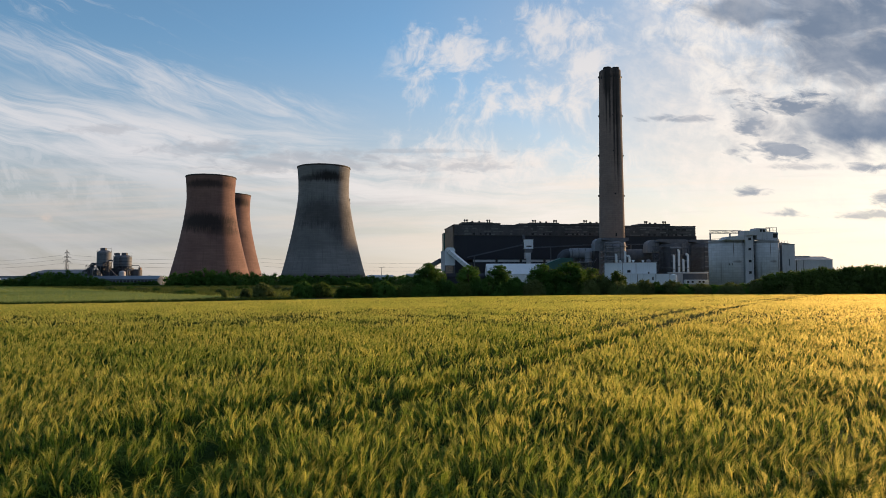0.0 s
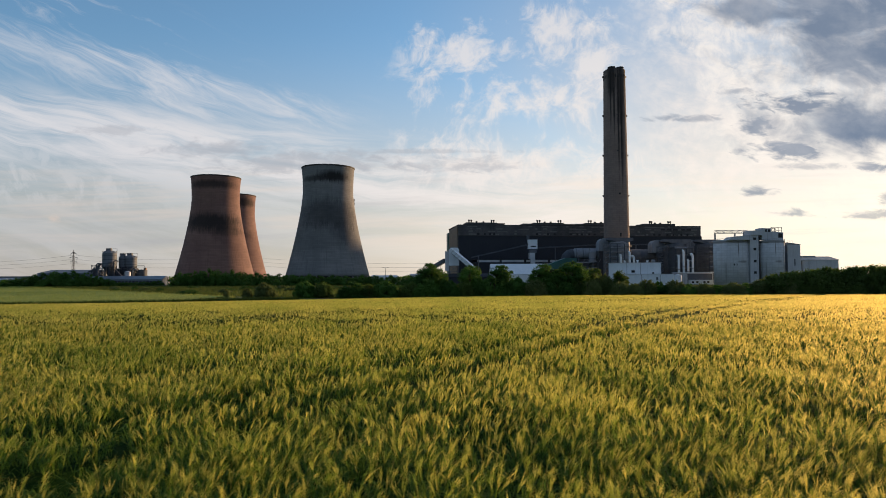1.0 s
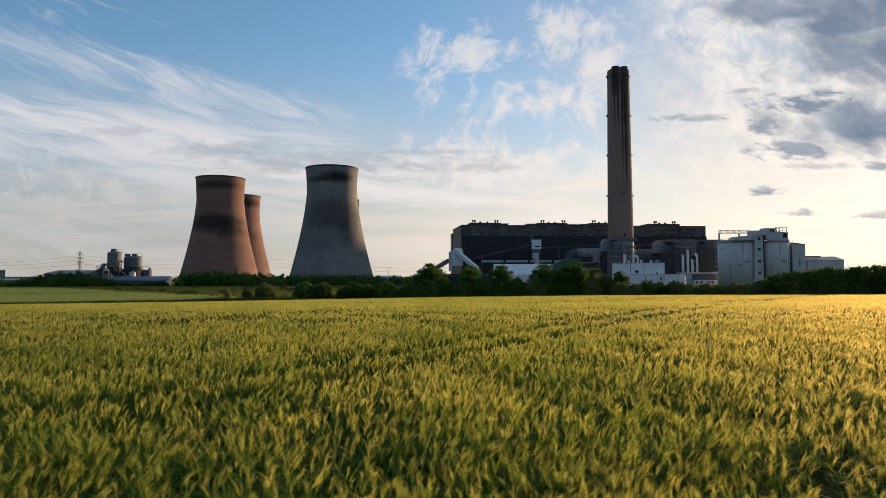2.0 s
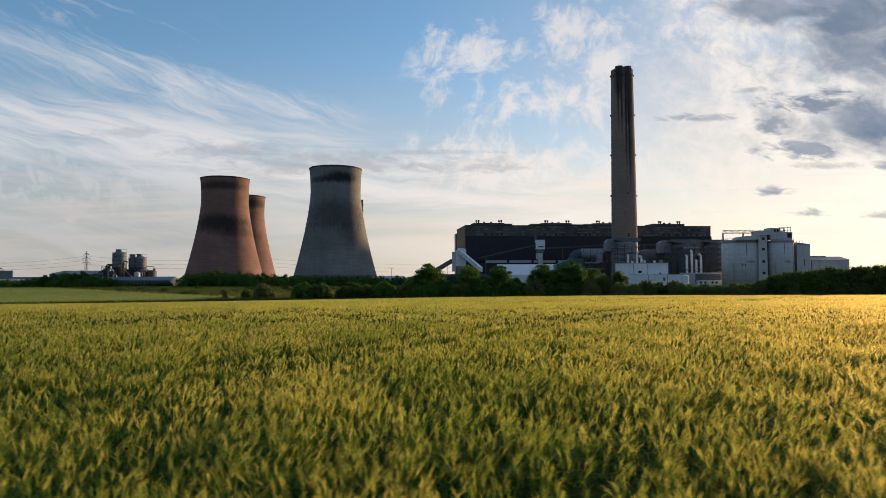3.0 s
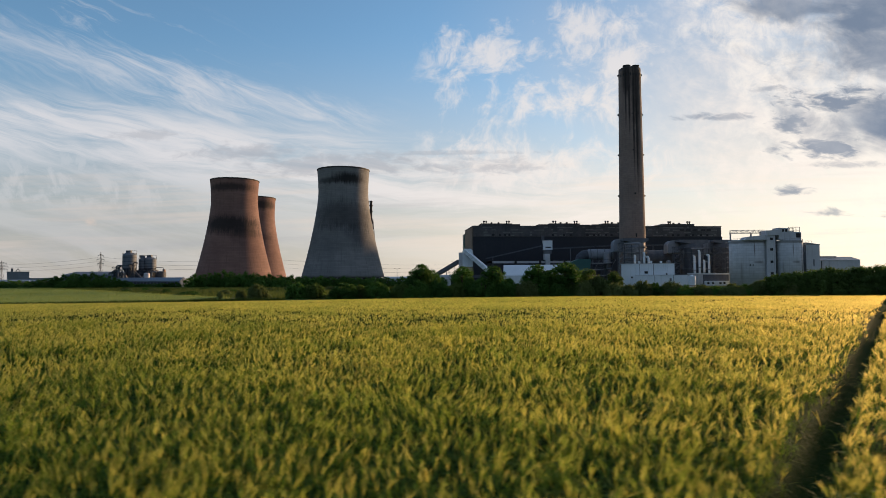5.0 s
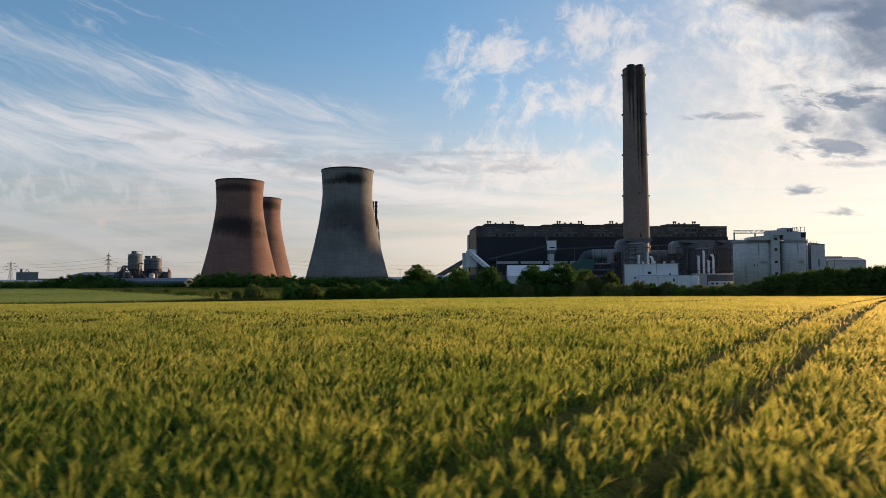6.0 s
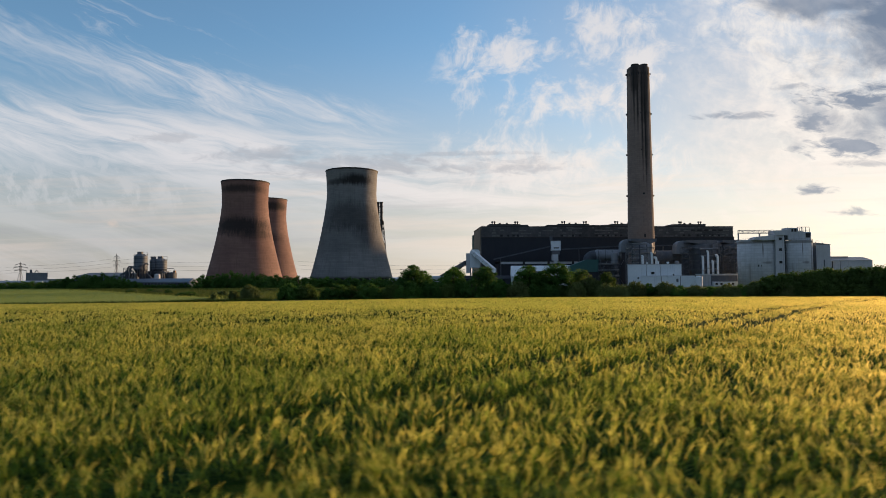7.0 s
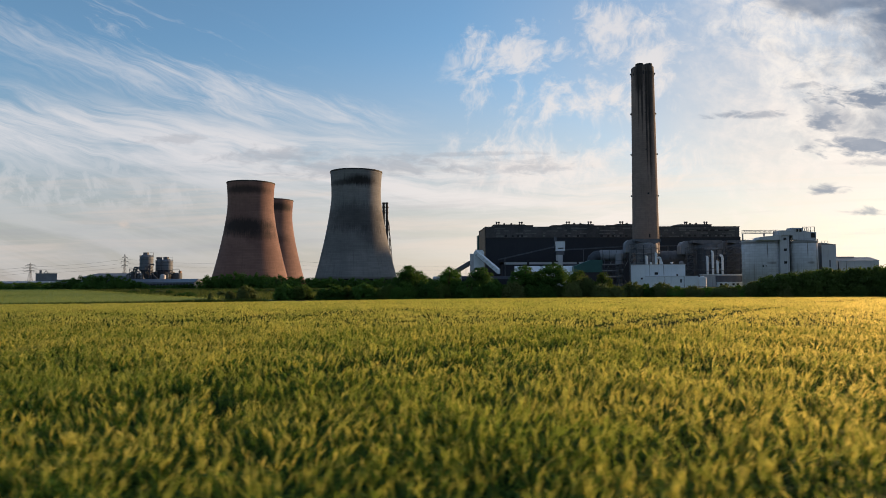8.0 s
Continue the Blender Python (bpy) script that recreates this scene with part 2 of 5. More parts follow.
def tower_concrete(name, c1, c2, bands, soot=(0.018, 0.016, 0.016)):
    """Shell concrete with casting lifts, fine ribs and bands of soot and painted-in shade: height, half height,
    heading, half spread, weight.
    """
    m, n = material(name)
    co = n.t.nodes.new("ShaderNodeTexCoord").outputs["Object"]
    x, y, z = n.node("ShaderNodeSeparateXYZ", Vector=co).outputs
    th = n.m("ARCTAN2", x, n.m("MULTIPLY", y, -1.0))            # 0 on the side of the field
    big = n.noise(co, 0.035, 4.0, 0.55)
    run = n.noise(n.vec(n.m("MULTIPLY", th, 22.0), n.m("MULTIPLY", z, 0.03), 1.0), 1.0, 5.0, 0.6)
    fine = n.noise(co, 0.9, 5.0, 0.7)
    lift = n.m("FRACT", n.m("DIVIDE", z, 1.8))
    row = n.noise(n.vec(n.m("FLOOR", n.m("DIVIDE", z, 1.8)), n.m("MULTIPLY", th, 1.6), 5.0), 1.7, 3.0)
    col = n.mix(n.step(big, 0.3, 0.7), c1, c2)
    col = n.mix(n.step(row, 0.35, 0.7, 0.0, 0.28), col, tuple(v * 0.55 for v in c1))
    col = n.mix(n.step(run, 0.5, 0.75, 0.0, 0.35), col, tuple(v * 0.4 for v in c1))
    col = n.mix(n.step(n.m("ABSOLUTE", n.m("SUBTRACT", lift, 0.5)), 0.42, 0.5, 0.0, 0.35), col, tuple(v * 0.35 for v in c1))
    drip = n.noise(n.vec(n.m("MULTIPLY", th, 34.0), n.m("MULTIPLY", z, 0.07), 7.0), 1.0, 8.0, 0.72)
    blot = n.noise(n.vec(n.m("MULTIPLY", th, 5.0), n.m("MULTIPLY", z, 0.09), 2.0), 1.0, 4.0, 0.6)
    for bz, hz, bt, ht, wt in bands:
        dz = n.m("DIVIDE", n.m("SUBTRACT", z, bz), hz)
        dt = n.m("DIVIDE", n.m("SUBTRACT", th, bt), ht)
        d = n.m("SQRT", n.m("ADD", n.m("MULTIPLY", dz, dz), n.m("MULTIPLY", dt, dt)))
        d = n.m("ADD", d, n.m("ADD", n.m("MULTIPLY", n.m("SUBTRACT", drip, 0.5), 1.5), n.m("MULTIPLY", n.m("SUBTRACT", blot, 0.5), 0.8)))
        col = n.mix(n.m("MULTIPLY", n.step(d, 1.25, 0.35), wt), col, soot)
    ribs = n.m("ABSOLUTE", n.m("SINE", n.m("MULTIPLY", th, 54.0)))
    h = n.m("ADD", n.m("MULTIPLY", fine, 0.6), n.m("ADD", n.m("MULTIPLY", ribs, 0.7), n.step(n.m("ABSOLUTE", n.m("SUBTRACT", lift, 0.5)), 0.5, 0.4)))
    b = n.node("ShaderNodeBsdfPrincipled", Base_Color=col, Roughness=0.92)
    n.put(b.inputs["Normal"], bump(n, h, 0.5, 0.05))
    return finish(m, n, b.outputs[0])


def leafy(name, dark, light, through_light, rough=0.6, share=0.45, hue=None, through_dark=None, ahead=None):
    """Leaves: tone by leaf and by clump, with light coming through."""
    m, n = material(name)
    geo = n.t.nodes.new("ShaderNodeNewGeometry")
    info = n.t.nodes.new("ShaderNodeObjectInfo")
    pos = geo.outputs["Position"]
    clump = n.noise(pos, 0.35 if hue is None else hue, 3.0)
    tuft = n.noise(pos, 1.2 if hue is None else 7.0, 2.0)
    f = n.m("ADD", n.m("MULTIPLY", geo.outputs["Random Per Island"], 0.25), n.m("MULTIPLY", n.step(clump, 0.3, 0.7), 0.30))
    f = n.m("ADD", f, n.m("MULTIPLY", n.step(tuft, 0.34, 0.66), 0.45))
    f = n.m("ADD", f, n.m("MULTIPLY", n.m("SUBTRACT", info.outputs["Random"], 0.5), 0.8 if hue is None else 0.0), clamp=True)
    if hue is not None:
        f = n.step(f, 0.20, 0.90)
    col = n.mix(f, dark, light)
    d = n.node("ShaderNodeBsdfPrincipled", Base_Color=col, Roughness=rough)
    d.inputs["Specular IOR Level"].default_value = 0.12
    tr = n.node("ShaderNodeBsdfTranslucent", Color=n.mix(f, through_dark or tuple(v * 0.7 for v in through_light), through_light))
    mx = n.node("ShaderNodeMixShader", Fac=share)
    n.t.links.new(d.outputs[0], mx.inputs[1])
    n.t.links.new(tr.outputs[0], mx.inputs[2])
    if not ahead:
        return finish(m, n, mx.outputs[0])
    # fine hairs scatter the light on, mostly ahead
    fw = n.node("ShaderNodeBsdfRefraction", Color=(*ahead[1], 1.0), Roughness=0.95, IOR=1.45)
    m2 = n.node("ShaderNodeMixShader", Fac=ahead[0])
    n.t.links.new(mx.outputs[0], m2.inputs[1])
    n.t.links.new(fw.outputs[0], m2.inputs[2])
    return finish(m, n, m2.outputs[0])


def meadow(name, tones, scale, relief):
    """Open ground: patches of three tones at two scales, with a rough nap."""
    m, n = material(name)
    pos = n.t.nodes.new("ShaderNodeNewGeometry").outputs["Position"]
    a = n.noise(pos, scale, 5.0, 0.6)
    b = n.noise(pos, scale * 7.3, 6.0, 0.7)
    col = n.mix(n.step(a, 0.35, 0.65), tones[0], tones[1])
    col = n.mix(n.step(b, 0.42, 0.68), col, tones[2])
    s = n.node("ShaderNodeBsdfPrincipled", Base_Color=col, Roughness=0.95)
    s.inputs["Specular IOR Level"].default_value = 0.05
    n.put(s.inputs["Normal"], bump(n, n.noise(pos, scale * 22, 5.0, 0.75), 0.9, relief))
    return finish(m, n, s.outputs[0])


M_GROUND = meadow("rough_meadow", ((0.055, 0.100, 0.024), (0.095, 0.140, 0.036), (0.13, 0.098, 0.050)), 0.012, 0.6)
# near-black greens: the shade between the stems is put into the colour
M_SHADED_FLOOR = meadow("shaded_crop_floor", ((0.010, 0.034, 0.006), (0.014, 0.046, 0.008), (0.016, 0.044, 0.009)), 0.15, 0.25)
M_FARCROP = meadow("pale_crop", ((0.23, 0.29, 0.062), (0.27, 0.31, 0.075), (0.19, 0.25, 0.055)), 0.02, 0.35)
M_EAR = leafy("barley_awn", (0.044, 0.108, 0.014), (0.365, 0.37, 0.078), (0.87, 0.81, 0.185), 0.7, 0.58, 0.25, (0.25, 0.385, 0.045), (0.16, (1.0, 0.75, 0.33)))
M_BLADE = leafy("barley_leaf", (0.032, 0.10, 0.018), (0.10, 0.20, 0.036), (0.22, 0.36, 0.04), 0.7, 0.45, 0.5)
M_LEAF_A = leafy("hawthorn_leaf", (0.026, 0.072, 0.016), (0.088, 0.185, 0.036), (0.15, 0.30, 0.045), 0.8, 0.30)
M_LEAF_B = leafy("sallow_leaf", (0.075, 0.110, 0.036), (0.17, 0.21, 0.072), (0.22, 0.27, 0.07), 0.8, 0.3)
M_LEAF_C = leafy("bank_leaf", (0.040, 0.074, 0.019), (0.105, 0.160, 0.038), (0.18, 0.29, 0.05), 0.8, 0.32)
M_BARK = surface("bark", (0.06, 0.045, 0.03), (0.12, 0.09, 0.06), 1.2, 0.95, relief=0.05)
M_TOWER_RED = tower_concrete("tower_concrete_red", (0.190, 0.108, 0.092), (0.255, 0.152, 0.126),
                             [(103.0, 5.0, 0.1, 1.4, 0.75), (62.0, 11.0, 0.1, 1.6, 0.9), (52.0, 6.0, 0.7, 1.0, 0.55)])
M_TOWER_FAR = tower_concrete("tower_concrete_red_far", (0.190, 0.108, 0.092), (0.255, 0.152, 0.126),
                             [(102.0, 7.0, 0.6, 1.2, 0.85), (58.0, 9.0, 0.2, 1.2, 0.45)])
M_TOWER_GREY = tower_concrete("tower_concrete_grey", (0.180, 0.186, 0.190), (0.255, 0.255, 0.252),
                              [(101.5, 6.5, 0.40, 0.75, 0.97), (99.5, 3.5, -0.35, 0.8, 0.7), (64.0, 17.0, 0.25, 1.6, 0.60), (42.0, 20.0, -0.2, 2.4, 0.22), (45.0, 14.0, 0.75, 0.35, 0.30)])
# the first four narrow bands paint the shading of upright flutes; the rest is soot
M_CHIMNEY = tower_concrete("chimney_concrete", (0.235, 0.180, 0.152), (0.295, 0.228, 0.195),
                           [(150.0, 58.0, 0.05, 0.10, 0.9), (140.0, 60.0, 0.32, 0.09, 0.9), (165.0, 35.0, -0.30, 0.10, 0.85), (170.0, 35.0, -0.62, 0.09, 0.8), (175.0, 45.0, 0.35, 0.45, 0.8), (186.0, 22.0, -0.55, 0.5, 0.85), (190.0, 22.0, 1.2, 0.5, 0.6), (125.0, 40.0, 0.40, 0.20, 0.55), (196.0, 5.0, 0.0, 9.0, 0.5)])
M_SOOT = surface("sooty_steel", (0.02, 0.02, 0.021), (0.045, 0.042, 0.042), 0.5, 0.8)
M_DARKCLAD = surface("slate_cladding", (0.014, 0.019, 0.029), (0.024, 0.029, 0.040), 0.06, 0.75, streak=0.3, ribs=1.2, relief=0.06)
M_UPPERCLAD = surface("weathered_panel", (0.036, 0.038, 0.043), (0.145, 0.142, 0.14), 0.05, 0.8, streak=0.6, courses=2.6, relief=0.05)
M_PANEL = surface("bleached_panel", (0.13, 0.13, 0.13), (0.25, 0.24, 0.235), 0.3, 0.8, streak=0.7)
M_GABLE = surface("tan_panel", (0.20, 0.17, 0.13), (0.26, 0.22, 0.17), 0.1, 0.8, streak=0.4, courses=3.0)
M_WHITE = surface("white_cladding", (0.66, 0.74, 0.80), (0.78, 0.84, 0.88), 0.12, 0.55, streak=0.16, ribs=0.9, relief=0.03)
M_PALE = surface("pale_grey_cladding", (0.44, 0.47, 0.51), (0.55, 0.58, 0.61), 0.12, 0.55, streak=0.3, ribs=1.0, relief=0.03)
M_SILO = tower_concrete("silo_concrete", (0.57, 0.61, 0.65), (0.69, 0.72, 0.75),
                        [(31.4, 1.1, 0.0, 30.0, 0.6), (26.5, 5.5, -0.08, 0.04, 0.8), (18.0, 14.0, 0.72, 0.10, 0.75), (17.0, 0.9, 0.15, 0.30, 0.6), (10.0, 9.0, -0.75, 0.05, 0.4)], (0.13, 0.125, 0.12))
M_STEEL = surface("galvanised_steel", (0.22, 0.23, 0.24), (0.32, 0.33, 0.34), 0.3, 0.5, 0.4, streak=0.3)
M_DUCT = surface("lagged_duct", (0.20, 0.225, 0.258), (0.29, 0.315, 0.35), 0.15, 0.75, 0.0, streak=0.4, ribs=1.5, relief=0.04)
M_DARKDUCT = surface("weathered_duct", (0.075, 0.086, 0.104), (0.145, 0.158, 0.178), 0.15, 0.7, streak=0.4)
M_WORKS = surface("works_steel", (0.105, 0.13, 0.16), (0.165, 0.195, 0.23), 0.3, 0.7, 0.0, streak=0.3, dirt=(0.05, 0.055, 0.06))
M_DARKSTEEL = surface("dark_steel", (0.040, 0.050, 0.066), (0.070, 0.084, 0.105), 0.4, 0.7)
M_RUST = surface("rusty_steel", (0.20, 0.105, 0.055), (0.33, 0.19, 0.11), 0.25, 0.85, streak=0.5)
M_TEAL = surface("teal_sheet", (0.014, 0.085, 0.082), (0.02, 0.115, 0.108), 0.2, 0.5, ribs=1.0)
M_BLUE = surface("blue_grey_sheet", (0.13, 0.165, 0.21), (0.18, 0.22, 0.27), 0.1, 0.5, streak=0.2, ribs=1.2)
M_DARK = surface("dark_opening", (0.012, 0.012, 0.014), (0.02, 0.02, 0.022), 0.5, 0.6)
M_WIRE = surface("wire", (0.22, 0.22, 0.23), (0.30, 0.30, 0.31), 1.0, 0.5, 0.5)

# ------------------------------------------------------------------ mesh helpers
GROUND_Z = -4.5


def empty(name, x, y, z, turn=0.0, label="", category="", group=""):
    ob = new(name)
    ob.empty_display_size = 1.0
    ob.matrix_world = pose(x, y, z, 0, 0, turn)
    return tagged(ob, label, category, group)


def part(name, bm, mat, parent=None, label="", smooth=False, m=None):
    me = bpy.data.meshes.new(name)
    bm.to_mesh(me)
    bm.free()
    me.materials.append(mat)
    if smooth:
        me.polygons.foreach_set("use_smooth", [True] * len(me.polygons))
    ob = new(name, me)
    if parent is not None:
        ob.parent = parent
    if m is not None:
        ob.matrix_basis = m
    return tagged(ob, label)


def share(ob, m):
    """Another object on the same mesh, under the same parent."""
    o = ob.copy()
    scene.collection.objects.link(o)
    o.matrix_basis = m
    return o


def box(bm, x0, x1, y0, y1, z0, z1):
    v = [bm.verts.new(p) for p in ((x0, y0, z0), (x1, y0, z0), (x1, y1, z0), (x0, y1, z0), (x0, y0, z1), (x1, y0, z1), (x1, y1, z1), (x0, y1, z1))]
    for f in ((3, 2, 1, 0), (4, 5, 6, 7), (0, 1, 5, 4), (1, 2, 6, 5), (2, 3, 7, 6), (3, 0, 4, 7)):
        bm.faces.new([v[i] for i in f])
    return bm


def boxes(*rows):
    bm = bmesh.new()
    for r in rows:
        box(bm, *r)
    return bm


def prism(bm, outline, y0, y1):
    """An outline of (x, z), counter-clockwise seen from -y, pulled from y0 to y1."""
    a = [bm.verts.new((x, y0, z)) for x, z in outline]
    b = [bm.verts.new((x, y1, z)) for x, z in outline]
    k = len(outline)
    bm.faces.new(a)
    bm.faces.new(b[::-1])
    for i in range(k):
        bm.faces.new((a[i], b[i], b[(i + 1) % k], a[(i + 1) % k]))
    bmesh.ops.recalc_face_normals(bm, faces=bm.faces)
    return bm


def lathe(bm, profile, sides=48, cx=0.0, cy=0.0, close=True):
    """A profile of (radius, z) turned about the z axis."""
    rings = []
    for r, z in profile:
        rings.append([bm.verts.new((cx + r * math.cos(2 * math.pi * i / sides), cy + r * math.sin(2 * math.pi * i / sides), z)) for i in range(sides)])
    for a, b in zip(rings, rings[1:]):
        for i in range(sides):
            j = (i + 1) % sides
            bm.faces.new((a[i], a[j], b[j], b[i]))
    if close:
        bm.faces.new(rings[0][::-1])
        bm.faces.new(rings[-1])
    return bm


def bar(bm, p, q, r, sides=6):
    """A straight round bar from p to q."""
    p, q = Vector(p), Vector(q)
    d = (q - p).normalized()
    u = d.orthogonal().normalized()
    w = d.cross(u)
    ends = []
    for c in (p, q):
        ends.append([bm.verts.new(c + r * (math.cos(2 * math.pi * i / sides) * u + math.sin(2 * math.pi * i / sides) * w)) for i in range(sides)])
    for i in range(sides):
        j = (i + 1) % sides
        bm.faces.new((ends[0][i], ends[0][j], ends[1][j], ends[1][i]))
    bm.faces.new(ends[0][::-1])
    bm.faces.new(ends[1])
    return bm


def pipe(bm, points, r, sides=10):
    """A bent pipe through the points."""
    pts = [Vector(p) for p in points]
    rings = []
    for i, p in enumerate(pts):
        d = ((pts[min(i + 1, len(pts) - 1)] - pts[max(i - 1, 0)])).normalized()
        u = d.cross(Vector((0, 1, 0.001))).normalized()
        w = d.cross(u)
        rings.append([bm.verts.new(p + r * (math.cos(2 * math.pi * k / sides) * u + math.sin(2 * math.pi * k / sides) * w)) for k in range(sides)])
    for a, b in zip(rings, rings[1:]):
        for k in range(sides):
            j = (k + 1) % sides
            bm.faces.new((a[k], a[j], b[j], b[k]))
    bm.faces.new(rings[0][::-1])
    bm.faces.new(rings[-1])
    bmesh.ops.recalc_face_normals(bm, faces=bm.faces)
    return bm


def mesh_object(name, verts, faces_n, mat, smooth=False):
    """A mesh from arrays: verts (n, 3); faces (m, 3 or 4)."""
    verts = np.asarray(verts, dtype=np.float32)
    faces_n = np.asarray(faces_n, dtype=np.int32)
    k = faces_n.shape[1]
    me = bpy.data.meshes.new(name)
    me.vertices.add(len(verts))
    me.vertices.foreach_set("co", verts.ravel())
    me.loops.add(faces_n.size)
    me.loops.foreach_set("vertex_index", faces_n.ravel())
    me.polygons.add(len(faces_n))
    me.polygons.foreach_set("loop_start", np.arange(0, faces_n.size, k, dtype=np.int32))
    me.polygons.foreach_set("loop_total", np.full(len(faces_n), k, dtype=np.int32))
    if smooth:
        me.polygons.foreach_set("use_smooth", np.ones(len(faces_n), dtype=bool))
    me.materials.append(mat)
    me.update()
    me.validate()
    return new(name, me)


# ------------------------------------------------------------------ the lie of the land
def field_edge(x):
    """Far edge of the near field."""
    return np.interp(x, [-600, -122, -93, -63, -31, 7, 49, 600], [94, 146, 154, 170, 188, 208, 218, 223])


def land(x, y):
    """Height of the ground: level by the camera, falling gently to the far edge of the field."""
    s = np.clip((y - 38.0) / (field_edge(x) - 38.0), 0.0, 1.25)
    soft = np.where(s < 0.12, s * s / 0.24, s - 0.06)
    z = GROUND_Z * np.minimum(soft / 0.94, 1.0)
    return z


def grid_sheet(name, xs, ys, height, mat):
    gx, gy = np.meshgrid(xs, ys)
    v = np.stack([gx, gy, height(gx, gy)], -1).reshape(-1, 3)
    w, h = len(xs), len(ys)
    i = (np.arange(h - 1)[:, None] * w + np.arange(w - 1)[None, :]).ravel()
    return mesh_object(name, v, np.stack([i, i + 1, i + w + 1, i + w], -1), mat, True)


def steps(*runs):
    return np.unique(np.concatenate([np.arange(a, b, d) for a, b, d in runs]))


ground = grid_sheet("ground", steps((-4800, -600, 300), (-600, 600, 20), (600, 4801, 300)),
                    steps((-4800, -200, 400), (-200, 30, 23), (30, 300, 6), (300, 900, 25), (900, 4801, 300)), land, M_GROUND)
tagged(ground, "rough green meadow and level land reaching the horizon", "ground", kind="structure")

# ------------------------------------------------------------------ barley field
TRAM_SLOPE = 0.64                       # wheel tracks: metres in x for each metre in y
TRAM_AT = (-15.6, 7.7, 31.55, 55.0)      # x of the first wheel of each pass at y = 20.5
TRAM_GAP = 2.4                         # between the two wheels, along x


def track(x, y):
    """How deep in a wheel track a place lies: 0 outside, 1 in the middle."""
    t = x - TRAM_SLOPE * (y - 20.5)
    wide = 0.24 + 0.0022 * np.abs(y)
    d = np.full(np.shape(t), 9.0)
    for a in TRAM_AT:
        for b in (a, a - TRAM_GAP):
            d = np.minimum(d, np.abs(t - b))
    return np.clip(1.85 - d / wide, 0.0, 1.0)


def wobble(x, y, size, seed):
    """A smooth random field between about -1 and 1."""
    r = np.random.RandomState(seed)
    out = np.zeros(np.shape(x))
    for k in range(9):
        a, f = r.uniform(0, 2 * math.pi), r.uniform(0.6, 1.9) / size
        out = out + np.sin(f * 6.283 * (x * math.cos(a) + y * math.sin(a)) + r.uniform(0, 6.283))
    return out / 4.2


def crop_height(x, y):
    return 0.80 + 0.05 * wobble(x, y, 5.0, 3) + 0.045 * wobble(x, y, 1.6, 4)


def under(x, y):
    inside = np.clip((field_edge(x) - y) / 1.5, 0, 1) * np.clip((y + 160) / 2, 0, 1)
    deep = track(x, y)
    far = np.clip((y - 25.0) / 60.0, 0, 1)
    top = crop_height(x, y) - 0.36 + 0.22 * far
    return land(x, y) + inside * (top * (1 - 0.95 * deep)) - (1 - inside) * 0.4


# sheet of undergrowth below the ears, with its shade painted in
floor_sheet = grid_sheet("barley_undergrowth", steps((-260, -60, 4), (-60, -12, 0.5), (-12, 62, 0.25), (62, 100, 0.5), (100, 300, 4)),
                         steps((-160, -30, 8), (-30, 4, 1.0), (4, 46, 0.25), (46, 80, 1.0), (80, 250, 3)), under, M_SHADED_FLOOR)
tagged(floor_sheet, "dense green stems and leaves under the barley ears, coloured dark for their shade", "crop", kind="stuff")


def scatter(rng, y0, y1, density, margin=2.0):
    """Random places between two distances inside the stretch that the flight overlooks."""
    margin = margin + (14.0 if y1 <= 5 else 0.0)
    x0, x1 = 3.2 - 0.80 * (y1 + 2) - margin, 31.5 + 0.66 * (y1 + 2) + margin
    k = int((x1 - x0) * (y1 - y0) * density)
    x, y = rng.uniform(x0, x1, k), rng.uniform(y0, y1, k)
    ok = (x > 3.2 - 0.80 * (y + 2) - margin) & (x < 31.5 + 0.66 * (y + 2) + margin) & (y < field_edge(x) - 0.3)
    ok &= rng.uniform(0, 1, k) > track(x, y) * 1.02
    even = np.clip((y - 20.0) / 60.0, 0.0, 0.75)
    ok &= rng.uniform(0, 1, k) < 0.80 + 0.15 * even + (0.32 * wobble(x, y, 5.0, 8) + 0.26 * wobble(x, y, 1.1, 9)) * (1 - even)
    return x[ok], y[ok]


def slivers(base, way, length, width, side):
    """Slender triangles: foot on base, tip at base + way * length."""
    w = side * width[:, None] * 0.5
    tip = base + way * length[:, None]
    v = np.stack([base - w, base + w, tip], 1).reshape(-1, 3)
    return v, np.arange(len(v)).reshape(-1, 3)


def fans(base, way, length, width, side):
    """Slender triangles with the point below and the broad end above, split to a feathered tip."""
    w = side * width[:, None] * 0.5
    tip = base + way * length[:, None]
    v = np.stack([base, tip + w, tip - w], 1).reshape(-1, 3)
    return v, np.arange(len(v)).reshape(-1, 3)


def unit(v):
    return v / np.linalg.norm(v, axis=1, keepdims=True)


def turned(rng, k):
    a = rng.uniform(0, 2 * math.pi, k)
    return np.stack([np.cos(a), np.sin(a), np.zeros(k)], 1)


def build_barley():
    rng = np.random.RandomState(11)
    ev, ef, lv, lf = [], [], [], []

    def keep(vs, fs, made):
        v, f = made
        fs.append(f + sum(len(q) for q in vs))
        vs.append(v)

    def bent(vs, fs, a, mid, tip, side):
        """Slim blades bent once: a point below, broadest at the bend, a point above."""
        i = np.arange(len(a))[:, None] * 4
        v = np.stack([a, mid + side, mid - side, tip], 1).reshape(-1, 3)
        keep(vs, fs, (v, np.concatenate([i + np.array([[0, 1, 2]]), i + np.array([[2, 1, 3]])])))

